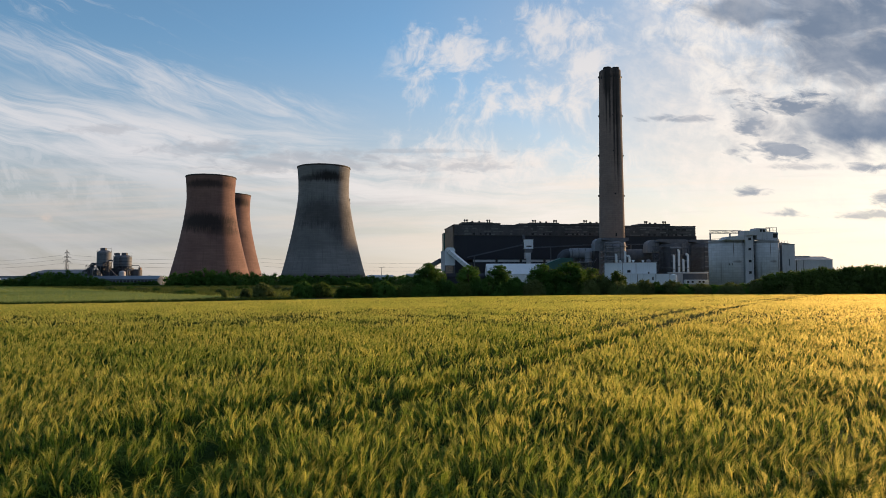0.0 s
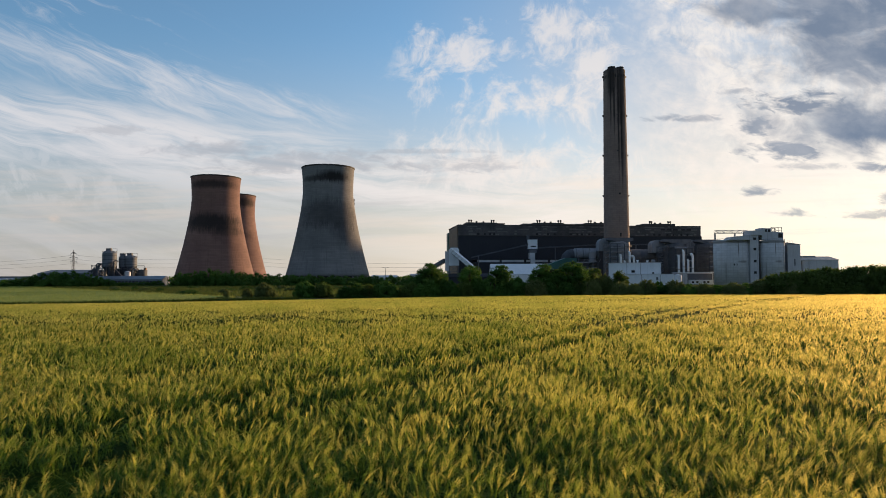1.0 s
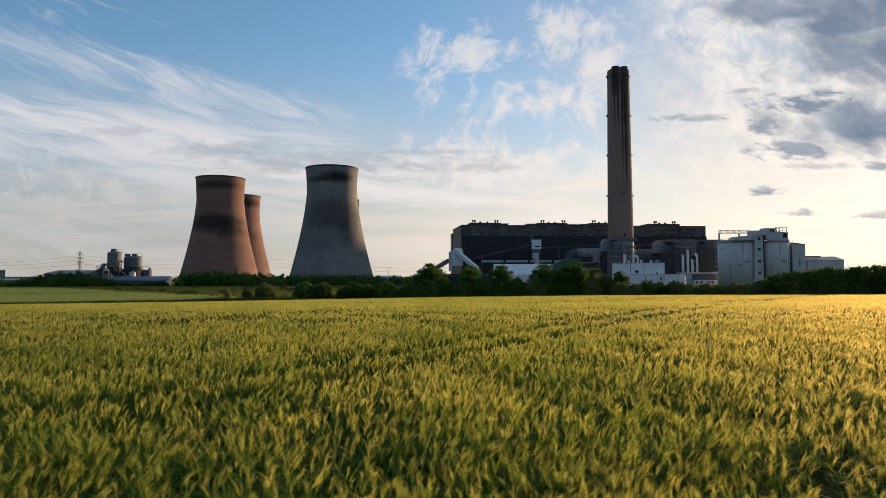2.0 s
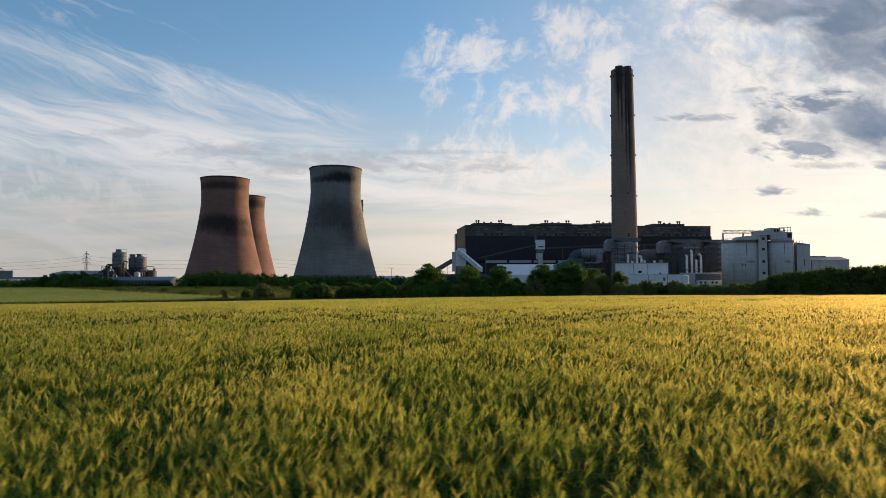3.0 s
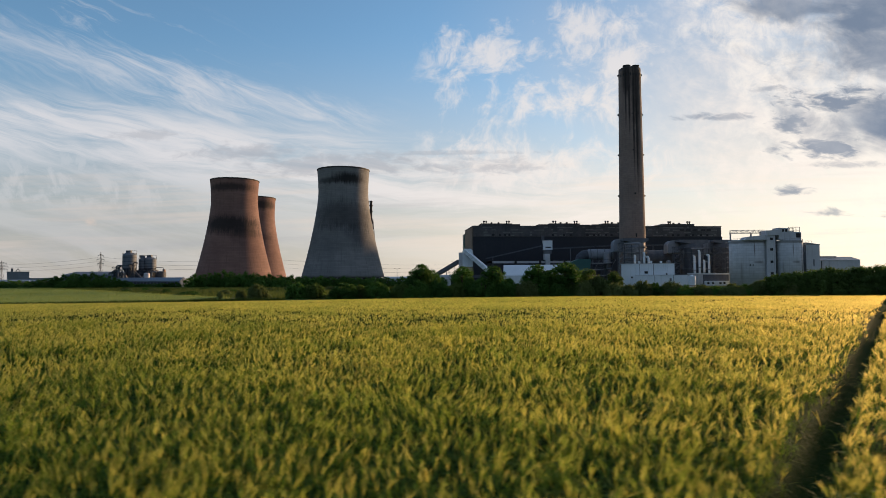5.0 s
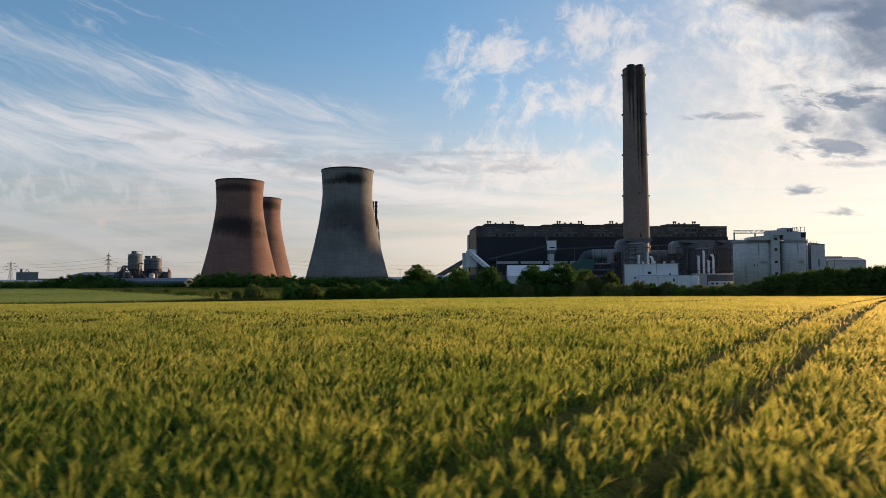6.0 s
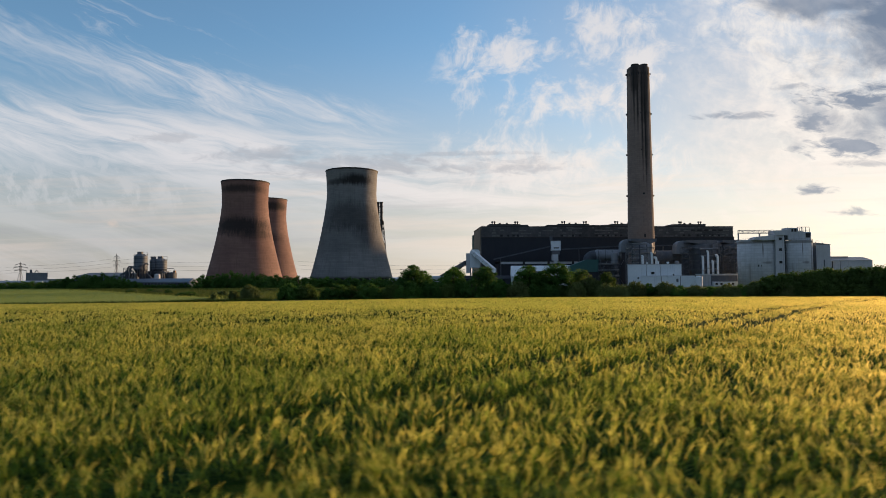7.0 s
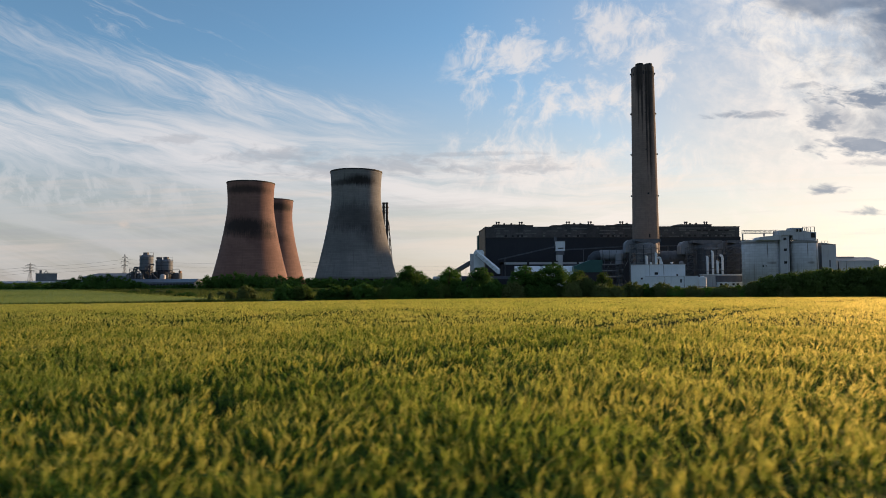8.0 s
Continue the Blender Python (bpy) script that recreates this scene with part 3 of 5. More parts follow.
    # y from, to, ears per square metre, awns each, awn width, awn length, leaves each, leaf width
    for y0, y1, dens, awns, aw, al, leaves, lw in (
            (-26.0, -7.0, 8, 3, 0.03, 0.24, 1, 0.06),
            (-7.0, 5.0, 26, 4, 0.02, 0.25, 2, 0.035),
            (5.0, 9.0, 46, 18, 0.0050, 0.24, 12, 0.015),
            (9.0, 16.0, 44, 12, 0.0085, 0.24, 7, 0.020),
            (16.0, 32.0, 42, 7, 0.014, 0.23, 3, 0.030),
            (32.0, 70.0, 28, 4, 0.024, 0.17, 0, 0.035),
            (70.0, 240.0, 9.0, 2, 0.09, 0.14, 0, 0.11)):
        x, y = scatter(rng, y0, y1, dens)
        k = len(x)
        h = crop_height(x, y) + rng.normal(0, 0.055, k) - 0.42 * track(x, y)
        foot = np.stack([x, y, land(x, y) + h - 0.20], 1)
        lean = turned(rng, k) * rng.gamma(2.0, 0.19, k)[:, None]
        gust = wobble(x, y, 2.6, 21)
        lean += np.stack([0.14 + 0.34 * gust, -0.08 + 0.2 * wobble(x, y, 3.1, 22), np.zeros(k)], 1)
        way = unit(lean + np.array([0, 0, 1.0]))
        nod = unit(lean + turned(rng, k) * 0.25 + np.array([0, 0, -0.1]))
        droop = rng.uniform(0.1, 0.8, k)[:, None]
        # the ear itself, as two crossed slim lozenges
        if y1 < 40:
            for _ in range(2):
                side = turned(rng, k) * max(0.006, aw * 0.9)
                bent(ev, ef, foot - way * 0.02, foot + way * 0.04, foot + way * 0.11, side)
        for _ in range(awns):
            # the awns stand in a close brush and curve over towards their tips
            spread = unit(way + rng.normal(0, 0.13 if y1 < 40 else 0.22, (k, 3)))
            start = foot + way * rng.uniform(-0.01, 0.085, k)[:, None]
            ln = al * rng.uniform(0.65, 1.12, k)
            if y1 < 40:
                mid = start + spread * (ln * 0.55)[:, None]
                tip = mid + unit(spread + nod * droop) * (ln * 0.5)[:, None]
                bent(ev, ef, start, mid, tip, turned(rng, k) * (aw * 0.5))
            else:
                keep(ev, ef, fans(start, spread, ln, aw * rng.uniform(0.7, 1.3, k), turned(rng, k)))
        # arching leaves among the stems
        for _ in range(leaves):
            out = turned(rng, k)
            a = foot + np.array([0, 0, -0.16]) + rng.normal(0, 0.05, (k, 3))
            rise = unit(out * rng.uniform(0.2, 0.8, k)[:, None] + np.array([0, 0, 1.0]))
            ln = rng.uniform(0.12, 0.24, k)
            mid = a + rise * ln[:, None]
            tip = mid + unit(out + np.array([0, 0, 1.0]) * rng.uniform(-0.7, 0.4, k)[:, None]) * (ln * rng.uniform(0.6, 1.2, k))[:, None]
            bent(lv, lf, a, mid, tip, np.cross(out, [0, 0, 1.0]) * (lw * 0.5))
    ears = mesh_object("barley_ears", np.concatenate(ev), np.concatenate(ef), M_EAR)
    tagged(ears, "ripening golden barley ears with long feathery awns", "barley", kind="stuff")
    blades = mesh_object("barley_leaves", np.concatenate(lv), np.concatenate(lf), M_BLADE)
    tagged(blades, "narrow arching green barley leaves below the ears", "barley", kind="stuff")


build_barley()

# the paler field beyond the ditch, and the rough verge along the field's edge
def pale_field():
    far = [(-700, 890), (-390, 560), (-222, 395), (-120, 280), (-72, 226)]
    bm = bmesh.new()
    rows = []
    for x, y in far:
        x_near = x
        y_near = float(field_edge(x)) + 7.0
        rows.append([bm.verts.new((x_near, y_near + (max(y, y_near + 3) - y_near) * k / 8, GROUND_Z + (0.0 if k in (0, 8) else 0.75))) for k in range(9)])
    for a, b in zip(rows, rows[1:]):
        for k in range(8):
            bm.faces.new((a[k], a[k + 1], b[k + 1], b[k]))
    bmesh.ops.recalc_face_normals(bm, faces=bm.faces)
    return tagged(part("pale_crop_field", bm, M_FARCROP), "pale green young cereal crop beyond the ditch", "crop", kind="stuff")


pale_field()


def tufts(name, rng, x, y, tall, wide, each, mat, label):
    vs, fs, c = [], [], 0
    k = len(x)
    for _ in range(each):
        base = np.stack([x + rng.normal(0, wide, k), y + rng.normal(0, wide, k), np.zeros(k)], 1)
        base[:, 2] = land(base[:, 0], base[:, 1]) - 0.05
        v, f = slivers(base, unit(rng.normal(0, 0.35, (k, 3)) * [1, 1, 0] + [0, 0, 1.0]), tall * rng.uniform(0.5, 1.2, k), np.full(k, wide * 0.6), turned(rng, k))
        vs.append(v)
        fs.append(f + c)
        c += len(v)
    return tagged(mesh_object(name, np.concatenate(vs), np.concatenate(fs), mat), label, "grass", kind="stuff")


M_PALE_EAR = leafy("pale_crop_ear", (0.21, 0.275, 0.072), (0.28, 0.32, 0.10), (0.31, 0.37, 0.10), 0.8, 0.5, 0.03)
M_DITCH = leafy("ditch_growth", (0.02, 0.045, 0.012), (0.045, 0.085, 0.02), (0.06, 0.11, 0.02), 0.8, 0.3)
M_GRASS = leafy("verge_grass", (0.045, 0.080, 0.020), (0.11, 0.15, 0.035), (0.16, 0.20, 0.04), 0.7, 0.4, 0.1)
M_ROUGHGRASS = leafy("rough_grass", (0.042, 0.092, 0.018), (0.135, 0.145, 0.042), (0.17, 0.22, 0.05), 0.8, 0.35, 0.02)
_r = np.random.RandomState(5)
_x = _r.uniform(-190, 215, 9000)
tufts("verge_grass", _r, _x, field_edge(_x) + _r.uniform(0.3, 11.0, 9000), 0.8, 0.35, 5, M_GRASS, "green grass verge along the edge of the barley")
_x, _y = _r.uniform(-420, -70, 26000), _r.uniform(165, 600, 26000)
_ok = (_y > field_edge(_x) + 7.5) & (_y < 280 - (_x + 120) * 1.037 - 2)
tufts("pale_crop_ears", _r, _x[_ok], _y[_ok], 1.25, 0.8, 5, M_PALE_EAR, "pale green ears of the young cereal crop")
_x = _r.uniform(-200, -40, 7000)
tufts("ditch_reeds", _r, _x, field_edge(_x) + _r.uniform(4.5, 7.5, 7000), 1.7, 0.4, 5, M_DITCH, "dark rank growth along the ditch between the fields")
_x, _y = _r.uniform(-330, 40, 16000), _r.uniform(225, 480, 16000)
_ok = (_y > field_edge(_x) + 6) & (_y > 280 - (_x + 120) * 1.037 + 4)
tufts("rough_grass", _r, _x[_ok], _y[_ok], 1.2, 0.8, 5, M_ROUGHGRASS, "rough tussocky grass of the waste meadow")


# ------------------------------------------------------------------ trees and shrubs
def crown_mesh(name, seed, lumps, rx, rz, z0, leaf, count, mat):
    """A crown of leaves on many small boughs set over a rounded, uneven form, with gaps; its foot lies at z0."""
    rng = np.random.RandomState(seed)
    bush = z0 <= 0
    up = rng.uniform(0.0 if bush else -0.75, 1.0, lumps)
    ta = rng.uniform(0, 2 * math.pi, lumps)
    tr = (1.0 - np.abs(up) ** 1.9) ** (1 / 1.9)
    # the outline swells and sinks by heading
    swell = 1.0 + 0.07 * np.sin(2 * ta + seed) + 0.06 * np.sin(3 * ta + 2.1 * seed) + rng.normal(0, 0.045, lumps)
    mid, half = (0.10, 0.74) if bush else (0.46, 0.42)
    c = np.stack([tr * 0.80 * rx * np.cos(ta) * swell, tr * 0.80 * rx * np.sin(ta) * swell, z0 + rz * (mid + up * half * (0.55 + 0.45 * swell))], 1)
    rad = rng.uniform(0.10, 0.20, lumps) * min(rx, rz * 0.62)
    core = np.arange(lumps) < lumps * 0.3
    rad[core] *= 2.6
    c[core] = (c[core] - [0, 0, z0 + rz * mid]) * 0.68 + [0, 0, z0 + rz * mid]
    which = rng.choice(lumps, count, p=rad ** 2 / np.sum(rad ** 2))
    d = unit(rng.normal(0, 1, (count, 3)))
    p = c[which] + d * (rad[which] * rng.uniform(0.70, 1.22, count))[:, None]
    p[:, 2] = np.maximum(p[:, 2], 0.05)
    nrm = unit(d + rng.normal(0, 0.55, (count, 3)))
    u = unit(np.cross(nrm, rng.normal(0, 1, (count, 3))))
    w = np.cross(nrm, u)
    s = leaf * rng.uniform(0.55, 1.35, count)[:, None]
    v = np.stack([p - u * s, p - w * s * 0.55 + nrm * s * 0.15, p + u * s, p + w * s * 0.55 + nrm * s * 0.15], 1).reshape(-1, 3)
    f = np.arange(len(v)).reshape(-1, 4)
    # shaded inner boughs
    bm = bmesh.new()
    for q, r in zip(c, rad):
        bmesh.ops.create_icosphere(bm, subdivisions=1, radius=r * 0.64, matrix=Matrix.Translation(q) @ Matrix.Rotation(rng.uniform(0, 3), 4, "Z"))
    iv = np.array([x.co[:] for x in bm.verts])
    iv += rng.normal(0, 0.02 * rx, iv.shape)
    iv[:, 2] = np.maximum(iv[:, 2], 0.02)
    it = np.array([[x.index for x in y.verts] for y in bm.faces])
    bm.free()
    tri = np.concatenate([f[:, [0, 1, 2]], f[:, [0, 2, 3]], it + len(v)])
    return mesh_object(name, np.concatenate([v, iv]), tri, mat)


def shrub(seed, rx, rz, mat, label, count=9000, leaf=0.155, lumps=100):
    top = empty("shrub", 0, 0, 0, 0, label, "shrub")
    cr = crown_mesh("crown", seed, lumps, rx, rz, -0.08 * rz, leaf, count, mat)
    cr.parent = top
    rng = random.Random(seed)
    for _ in range(3):
        bm = bmesh.new()
        a = rng.uniform(0, 6.28)
        bar(bm, (0.3 * math.cos(a), 0.3 * math.sin(a), -0.3), (rx * 0.4 * math.cos(a), rx * 0.4 * math.sin(a), rz * 0.6), 0.09)
        part("stem", bm, M_BARK, top)
    return top


def tree(seed, rx, h, mat, label, count=8000, leaf=0.17, lumps=58):
    top = empty("tree", 0, 0, 0, 0, label, "tree")
    bm = bmesh.new()
    lathe(bm, [(0.34, -0.4), (0.26, 0.4), (0.20, h * 0.35), (0.10, h * 0.75), (0.03, h * 0.9)], 8)
    part("trunk", bm, M_BARK, top)
    rng = random.Random(seed)
    for k in range(6):
        a, z = rng.uniform(0, 6.28), h * rng.uniform(0.25, 0.6)
        bm = bmesh.new()
        pipe(bm, [(0, 0, z), (rx * 0.3 * math.cos(a), rx * 0.3 * math.sin(a), z + 0.1 * h), (rx * 0.7 * math.cos(a), rx * 0.7 * math.sin(a), z + 0.22 * h)], 0.08, 6)
        part("limb", bm, M_BARK, top)
    cr = crown_mesh("crown", seed + 50, lumps, rx, h * 0.92, h * 0.06, leaf, count, mat)
    cr.parent = top
    return top


def planted(kinds, rows, group, rng, broad=1.16, tall=1.22, near=1.0):
    """Set copies: x, y, half width, height; the first use of each kind is the original."""
    for i, (x, y, w, h) in enumerate(rows):
        x, y = x * near, y * near
        src, w0, h0 = kinds[i % len(kinds)]
        bushy = src.name.startswith("shrub")
        w, h = w * (broad if bushy else 1.12), h * (tall if bushy else 1.07)
        m = pose(x, y, float(land(x, y)) - 0.1, 0, 0, rng.uniform(0, 360)) @ Matrix.Diagonal((w / w0, w / w0, h / h0, 1))
        if not src.get("placed"):
            src["placed"] = 1
            src.matrix_basis = m
            o = src
        else:
            keep = src.scale.copy()
            src.scale = (1, 1, 1)
            o = copy_thing(src, m)
            src.scale = keep
        tagged(o, group=group)


_t = random.Random(4)
S1 = (shrub(1, 4.2, 5.2, M_LEAF_A, "dark green rounded hawthorn bush by the field edge"), 4.2, 5.2)
S2 = (shrub(2, 4.2, 5.2, M_LEAF_A, "dense dark green hedge bush by the field edge"), 4.2, 5.2)
S3 = (shrub(3, 4.0, 5.0, M_LEAF_B, "olive green willow shrub by the field edge"), 4.0, 5.0)
S4 = (shrub(4, 4.6, 5.6, M_LEAF_C, "leafy green shrub on the overgrown bank", 7000, 0.155), 4.6, 5.6)
S5 = (shrub(5, 4.6, 5.6, M_LEAF_C, "tall tangled shrub on the overgrown bank", 7000, 0.155), 4.6, 5.6)
T1 = (tree(6, 3.6, 11.5, M_LEAF_A, "young broadleaf tree with dense dark crown"), 3.6, 11.5)
T2 = (tree(7, 3.6, 11.5, M_LEAF_A, "young broadleaf tree with open uneven crown", 6500, 0.17, 44), 3.6, 11.5)
T3 = (tree(8, 3.4, 9.0, M_LEAF_C, "young yellowish green tree in the hedgerow", 6000), 3.4, 9.0)
S6 = (shrub(9, 4.4, 5.0, M_LEAF_C, "broad mid green bush by the field edge", 9000, 0.15), 4.4, 5.0)
F1 = (shrub(21, 7.0, 9.0, M_LEAF_A, "distant dark green thicket", 3600, 0.30, 44), 7.0, 9.0)
F2 = (shrub(22, 7.0, 9.0, M_LEAF_A, "distant dark scrub with a ragged top", 3600, 0.30, 40), 7.0, 9.0)

# x, y, half width, height
planted([S1, S6, S2], [(-46.5, 228, 5.2, 6.8), (-41, 230, 5.0, 6.6), (-29.5, 228, 6.2, 6.9), (-17.5, 229, 6.0, 6.9), (-9, 230, 5.0, 6.6), (-3, 227, 5.5, 8.0),
                   (4.5, 229, 5.0, 7.5), (11.5, 231, 4.5, 6.8), (20.5, 228, 6.0, 8.8), (29.5, 229, 5.2, 8.2), (-23.5, 231, 4.0, 5.9), (15, 233, 4.5, 8.6),
                   (25.5, 233, 4.5, 8.9), (55, 231, 4.6, 6.4), (41.5, 229, 4.2, 6.6), (47.0, 228, 4.4, 6.2), (51.5, 230, 4.0, 6.0), (33, 232, 4.0, 6.4)], "hedgerow along the field", _t, 1.06, 1.0, 0.983)
planted([S3], [(36.5, 228, 4.8, 7.2), (56.5, 229, 3.6, 7.0), (67, 229, 4.4, 6.4), (-60.7, 227, 4.0, 6.3), (-67.2, 228, 1.9, 4.2), (-75, 229, 1.4, 3.4), (72.5, 231, 3.2, 5.6), (61.5, 233, 4.5, 9.2)],
        "hedgerow along the field", _t, 1.1, 1.05, 0.983)
planted([T1, T2], [(-2.3, 229, 5.2, 12.6), (12.9, 231, 4.6, 12.0), (39.3, 231, 5.4, 12.2), (50.0, 230, 5.8, 13.2), (23.9, 231, 4.9, 11.8), (44.6, 233, 4.6, 10.4), (1.6, 232, 3.4, 10.6)], "hedgerow trees", _t)
planted([T3], [(59.0, 236, 4.5, 10.4), (67.3, 232, 3.4, 9.4)], "hedgerow trees", _t)
planted([S3, S2], [(77.5, 233, 4.4, 6.0), (83, 236, 4.0, 5.2), (88.5, 234, 4.4, 5.7), (94, 236, 3.8, 4.4), (99, 235, 4.0, 4.6), (104.5, 236, 4.2, 4.0), (110, 234, 4.4, 4.9), (115, 236, 4.2, 4.6), (119.5, 234, 4.4, 5.8), (124, 233, 4.4, 5.8), (128, 231, 4.0, 5.6), (91, 231, 3.0, 3.6), (107, 231, 3.2, 3.8)],
        "low scrub along the field", _t)
bank = []
for i in range(30):
    x = 124.5 + i * 3.5
    bank.append((x, 236 + _t.uniform(-2.0, 2.0), 6.6 + _t.uniform(-0.6, 1.2), float(np.interp(x, [124, 129, 137, 148, 158, 168, 235], [7.4, 8.8, 9.4, 10.1, 10.8, 11.2, 11.6])) + _t.uniform(-0.4, 0.4)))
    if i % 2:
        bank.append((x + 1.5, 231 + _t.uniform(-0.8, 0.8), 4.4 + _t.uniform(-0.4, 0.8), 4.4 + _t.uniform(-0.8, 1.0)))
planted([S4, S5], bank, "overgrown bank", _t)
planted([F1, F2], [(x, y, w, h) for x, y, w, h in ((-332, 492, 9, 7.0), (-320, 490, 9, 8.6), (-309, 488, 9, 11.0), (-298, 490, 9, 12.6), (-287, 490, 9, 12.8), (-276, 489, 8, 11.6), (-266, 488, 8, 8.6), (-299, 480, 8, 7.4), (-282, 480, 8, 7.0),
                   (-258, 490, 7, 6.6), (-346, 495, 9, 6.6), (-360, 498, 10, 7.0), (-352, 470, 9, 6.0), (-338, 468, 9, 5.6), (-366, 468, 10, 8.6), (-381, 470, 10, 8.2))], "scrub by the distant works", _t)
planted([F1, F2], [(-206, 498, 8, 11.0), (-196, 500, 8, 12.4), (-186, 502, 8, 13.6), (-176, 500, 8, 13.2), (-166, 498, 8, 12.4), (-156, 500, 8, 12.0), (-146, 500, 8, 11.0),
                   (-136, 500, 8, 10.2), (-126, 500, 8, 9.6), (-116, 500, 8, 9.2), (-106, 500, 8, 9.0), (-96, 498, 8, 8.6), (-86, 500, 8, 8.6), (-76, 500, 8, 8.2), (-64, 500, 8, 8.2), (-52, 498, 8, 8.4),
                   (-38, 500, 8, 8.0), (-24, 500, 8, 8.6), (-12, 500, 8, 8.6), (-150, 480, 7, 8.2), (-130, 482, 7, 7.4)], "scrub before the cooling towers", _t, 1.35, 1.22)
planted([F1, F2], [(-306, 548, 6, 4.0), (-296, 547, 6, 3.4), (-286, 548, 6, 3.2), (-276, 547, 6, 3.6), (-266, 548, 6, 3.2), (-256, 547, 6, 3.8), (-246, 548, 6, 4.4)], "weeds before the works shed", _t)


# low brambles on the waste meadow
brambles = []
for i in range(26):
    y = _t.uniform(262, 425)
    x = _t.uniform(max(-245.0, 160 - y), 0.06 * y - 40)
    brambles.append((x, y, _t.uniform(2.0, 5.0), _t.uniform(1.3, 2.6)))
planted([F2, S3, F1], brambles, "brambles on the waste meadow", _t)


def far_woods():
    rng = np.random.RandomState(31)
    k = 5200
    a = rng.uniform(-1.2, 1.2, k)
    d = rng.uniform(1700, 2300, k)
    h = rng.uniform(3, 11, k) * (0.7 + 0.3 * np.sin(a * 23.0) * np.sin(a * 57.0))
    x, y = d * np.sin(a), d * np.cos(a)
    ok = y > 1000
    x, y, h = x[ok], y[ok], h[ok]
    p = np.stack([x, y, GROUND_Z + h * rng.uniform(0.1, 1.0, len(x))], 1)
    s = rng.uniform(2.0, 5.0, len(x))[:, None]
    u = unit(rng.normal(0, 1, (len(x), 3)))
    w = unit(np.cross(u, rng.normal(0, 1, (len(x), 3))))
    v = np.stack([p - u * s, p - w * s, p + u * s, p + w * s], 1).reshape(-1, 3)
    f = np.arange(len(v)).reshape(-1, 4)
    return tagged(mesh_object("far_woods", v, f, M_LEAF_A), "low dark line of distant woods on the horizon", "trees", kind="stuff")


far_woods()

# ------------------------------------------------------------------ cooling towers
def shell_radius(z):
    """Radius of a cooling tower by height over the field's datum."""
    if z < 88.0:
        return 25.3 + 17.0 * ((88.0 - z) / 85.7) ** 1.4
    return 25.3 + 1.2 * ((z - 88.0) / 25.0) ** 2


def cooling_tower(x, y, mat, label, top=113.0):
    thing = empty("cooling_tower", x, y, 0, 0, label, "cooling tower", "cooling towers")
    low = 3.0
    zs = [low + (top - low) * i / 40 for i in range(41)]
    prof = [(shell_radius(z), z) for z in zs] + [(shell_radius(z) - 0.6, z) for z in reversed(zs)]
    bm = bmesh.new()
    lathe(bm, prof + [prof[0]], 112, close=False)
    bmesh.ops.remove_doubles(bm, verts=bm.verts, dist=0.001)
    part("shell", bm, mat, thing, smooth=True)
    r = shell_radius(top)
    bm = lathe(bmesh.new(), [(r - 0.9, top - 0.9), (r + 0.35, top - 0.9), (r + 0.35, top + 0.25), (r - 0.9, top + 0.25), (r - 0.9, top - 0.9)], 112, close=False)
    bmesh.ops.remove_doubles(bm, verts=bm.verts, dist=0.001)
    part("rim", bm, M_SOOT, thing, "dark walkway rim round the top")
    rb, rl = shell_radius(GROUND_Z) + 0.4, shell_radius(low) - 0.3
    leg = None
    for i in range(44):
        a0, a1 = 2 * math.pi * i / 44, 2 * math.pi * (i + 0.5) / 44
        for lean in (0, 1):
            m = Matrix.Rotation(a0, 4, "Z")
            if lean:
                m = Matrix.Rotation(2 * math.pi * (i + 1) / 44, 4, "Z") @ Matrix.Diagonal((1, -1, 1, 1))
            if leg is None:
                bm = bmesh.new()
                h = math.pi / 44
                bar(bm, (rb, 0, GROUND_Z - 0.3), (rl * math.cos(h), rl * math.sin(h), low + 0.2), 0.35)
                leg = part("leg", bm, mat, thing)
            else:
                share(leg, m)
    bm = lathe(bmesh.new(), [(rb - 6, GROUND_Z - 0.2), (rb - 6, low + 3.0), (rb - 6.5, low + 3.0), (rb - 6.5, GROUND_Z - 0.2)], 48, close=False)
    part("packing", bm, M_DARK, thing, "dark slatted packing inside the air inlet")
    return thing


ct1 = cooling_tower(-116.8, 645, M_TOWER_GREY, "huge grey concrete cooling tower with sooty stains")
ct2 = cooling_tower(-253.5, 705, M_TOWER_RED, "huge reddish concrete cooling tower with black band")
ct3 = cooling_tower(-284.0, 862, M_TOWER_FAR, "reddish concrete cooling tower standing behind another")


def lattice(bm, corners_low, corners_high, levels, r):
    """Posts, rings and cross braces between two quadrilaterals."""
    lo, hi = [Vector(c) for c in corners_low], [Vector(c) for c in corners_high]
    for k in range(levels):
        a = [p.lerp(q, k / levels) for p, q in zip(lo, hi)]
        b = [p.lerp(q, (k + 1) / levels) for p, q in zip(lo, hi)]
        for i in range(4):
            j = (i + 1) % 4
            bar(bm, a[i], b[i], r, 4)
            bar(bm, b[i], b[j], r * 0.8, 4)
            bar(bm, a[i], b[j], r * 0.6, 4)
            bar(bm, a[j], b[i], r * 0.6, 4)
    return bm


def square(x, y, s, z):
    return [(x - s, y - s, z), (x + s, y - s, z), (x + s, y + s, z), (x - s, y + s, z)]


# twin dark steel stacks in a lattice behind the grey tower
tw = empty("twin_stack", -122.7, 843, 0, 0, "twin black steel stacks with lattice braces", "stack")
for dx in (-2.2, 2.1):
    fl = part("flue", lathe(bmesh.new(), [(1.7, GROUND_Z), (1.7, 103.3), (2.05, 103.5), (2.05, 105.3), (1.5, 105.3)], 14, dx, 0), M_SOOT, tw)
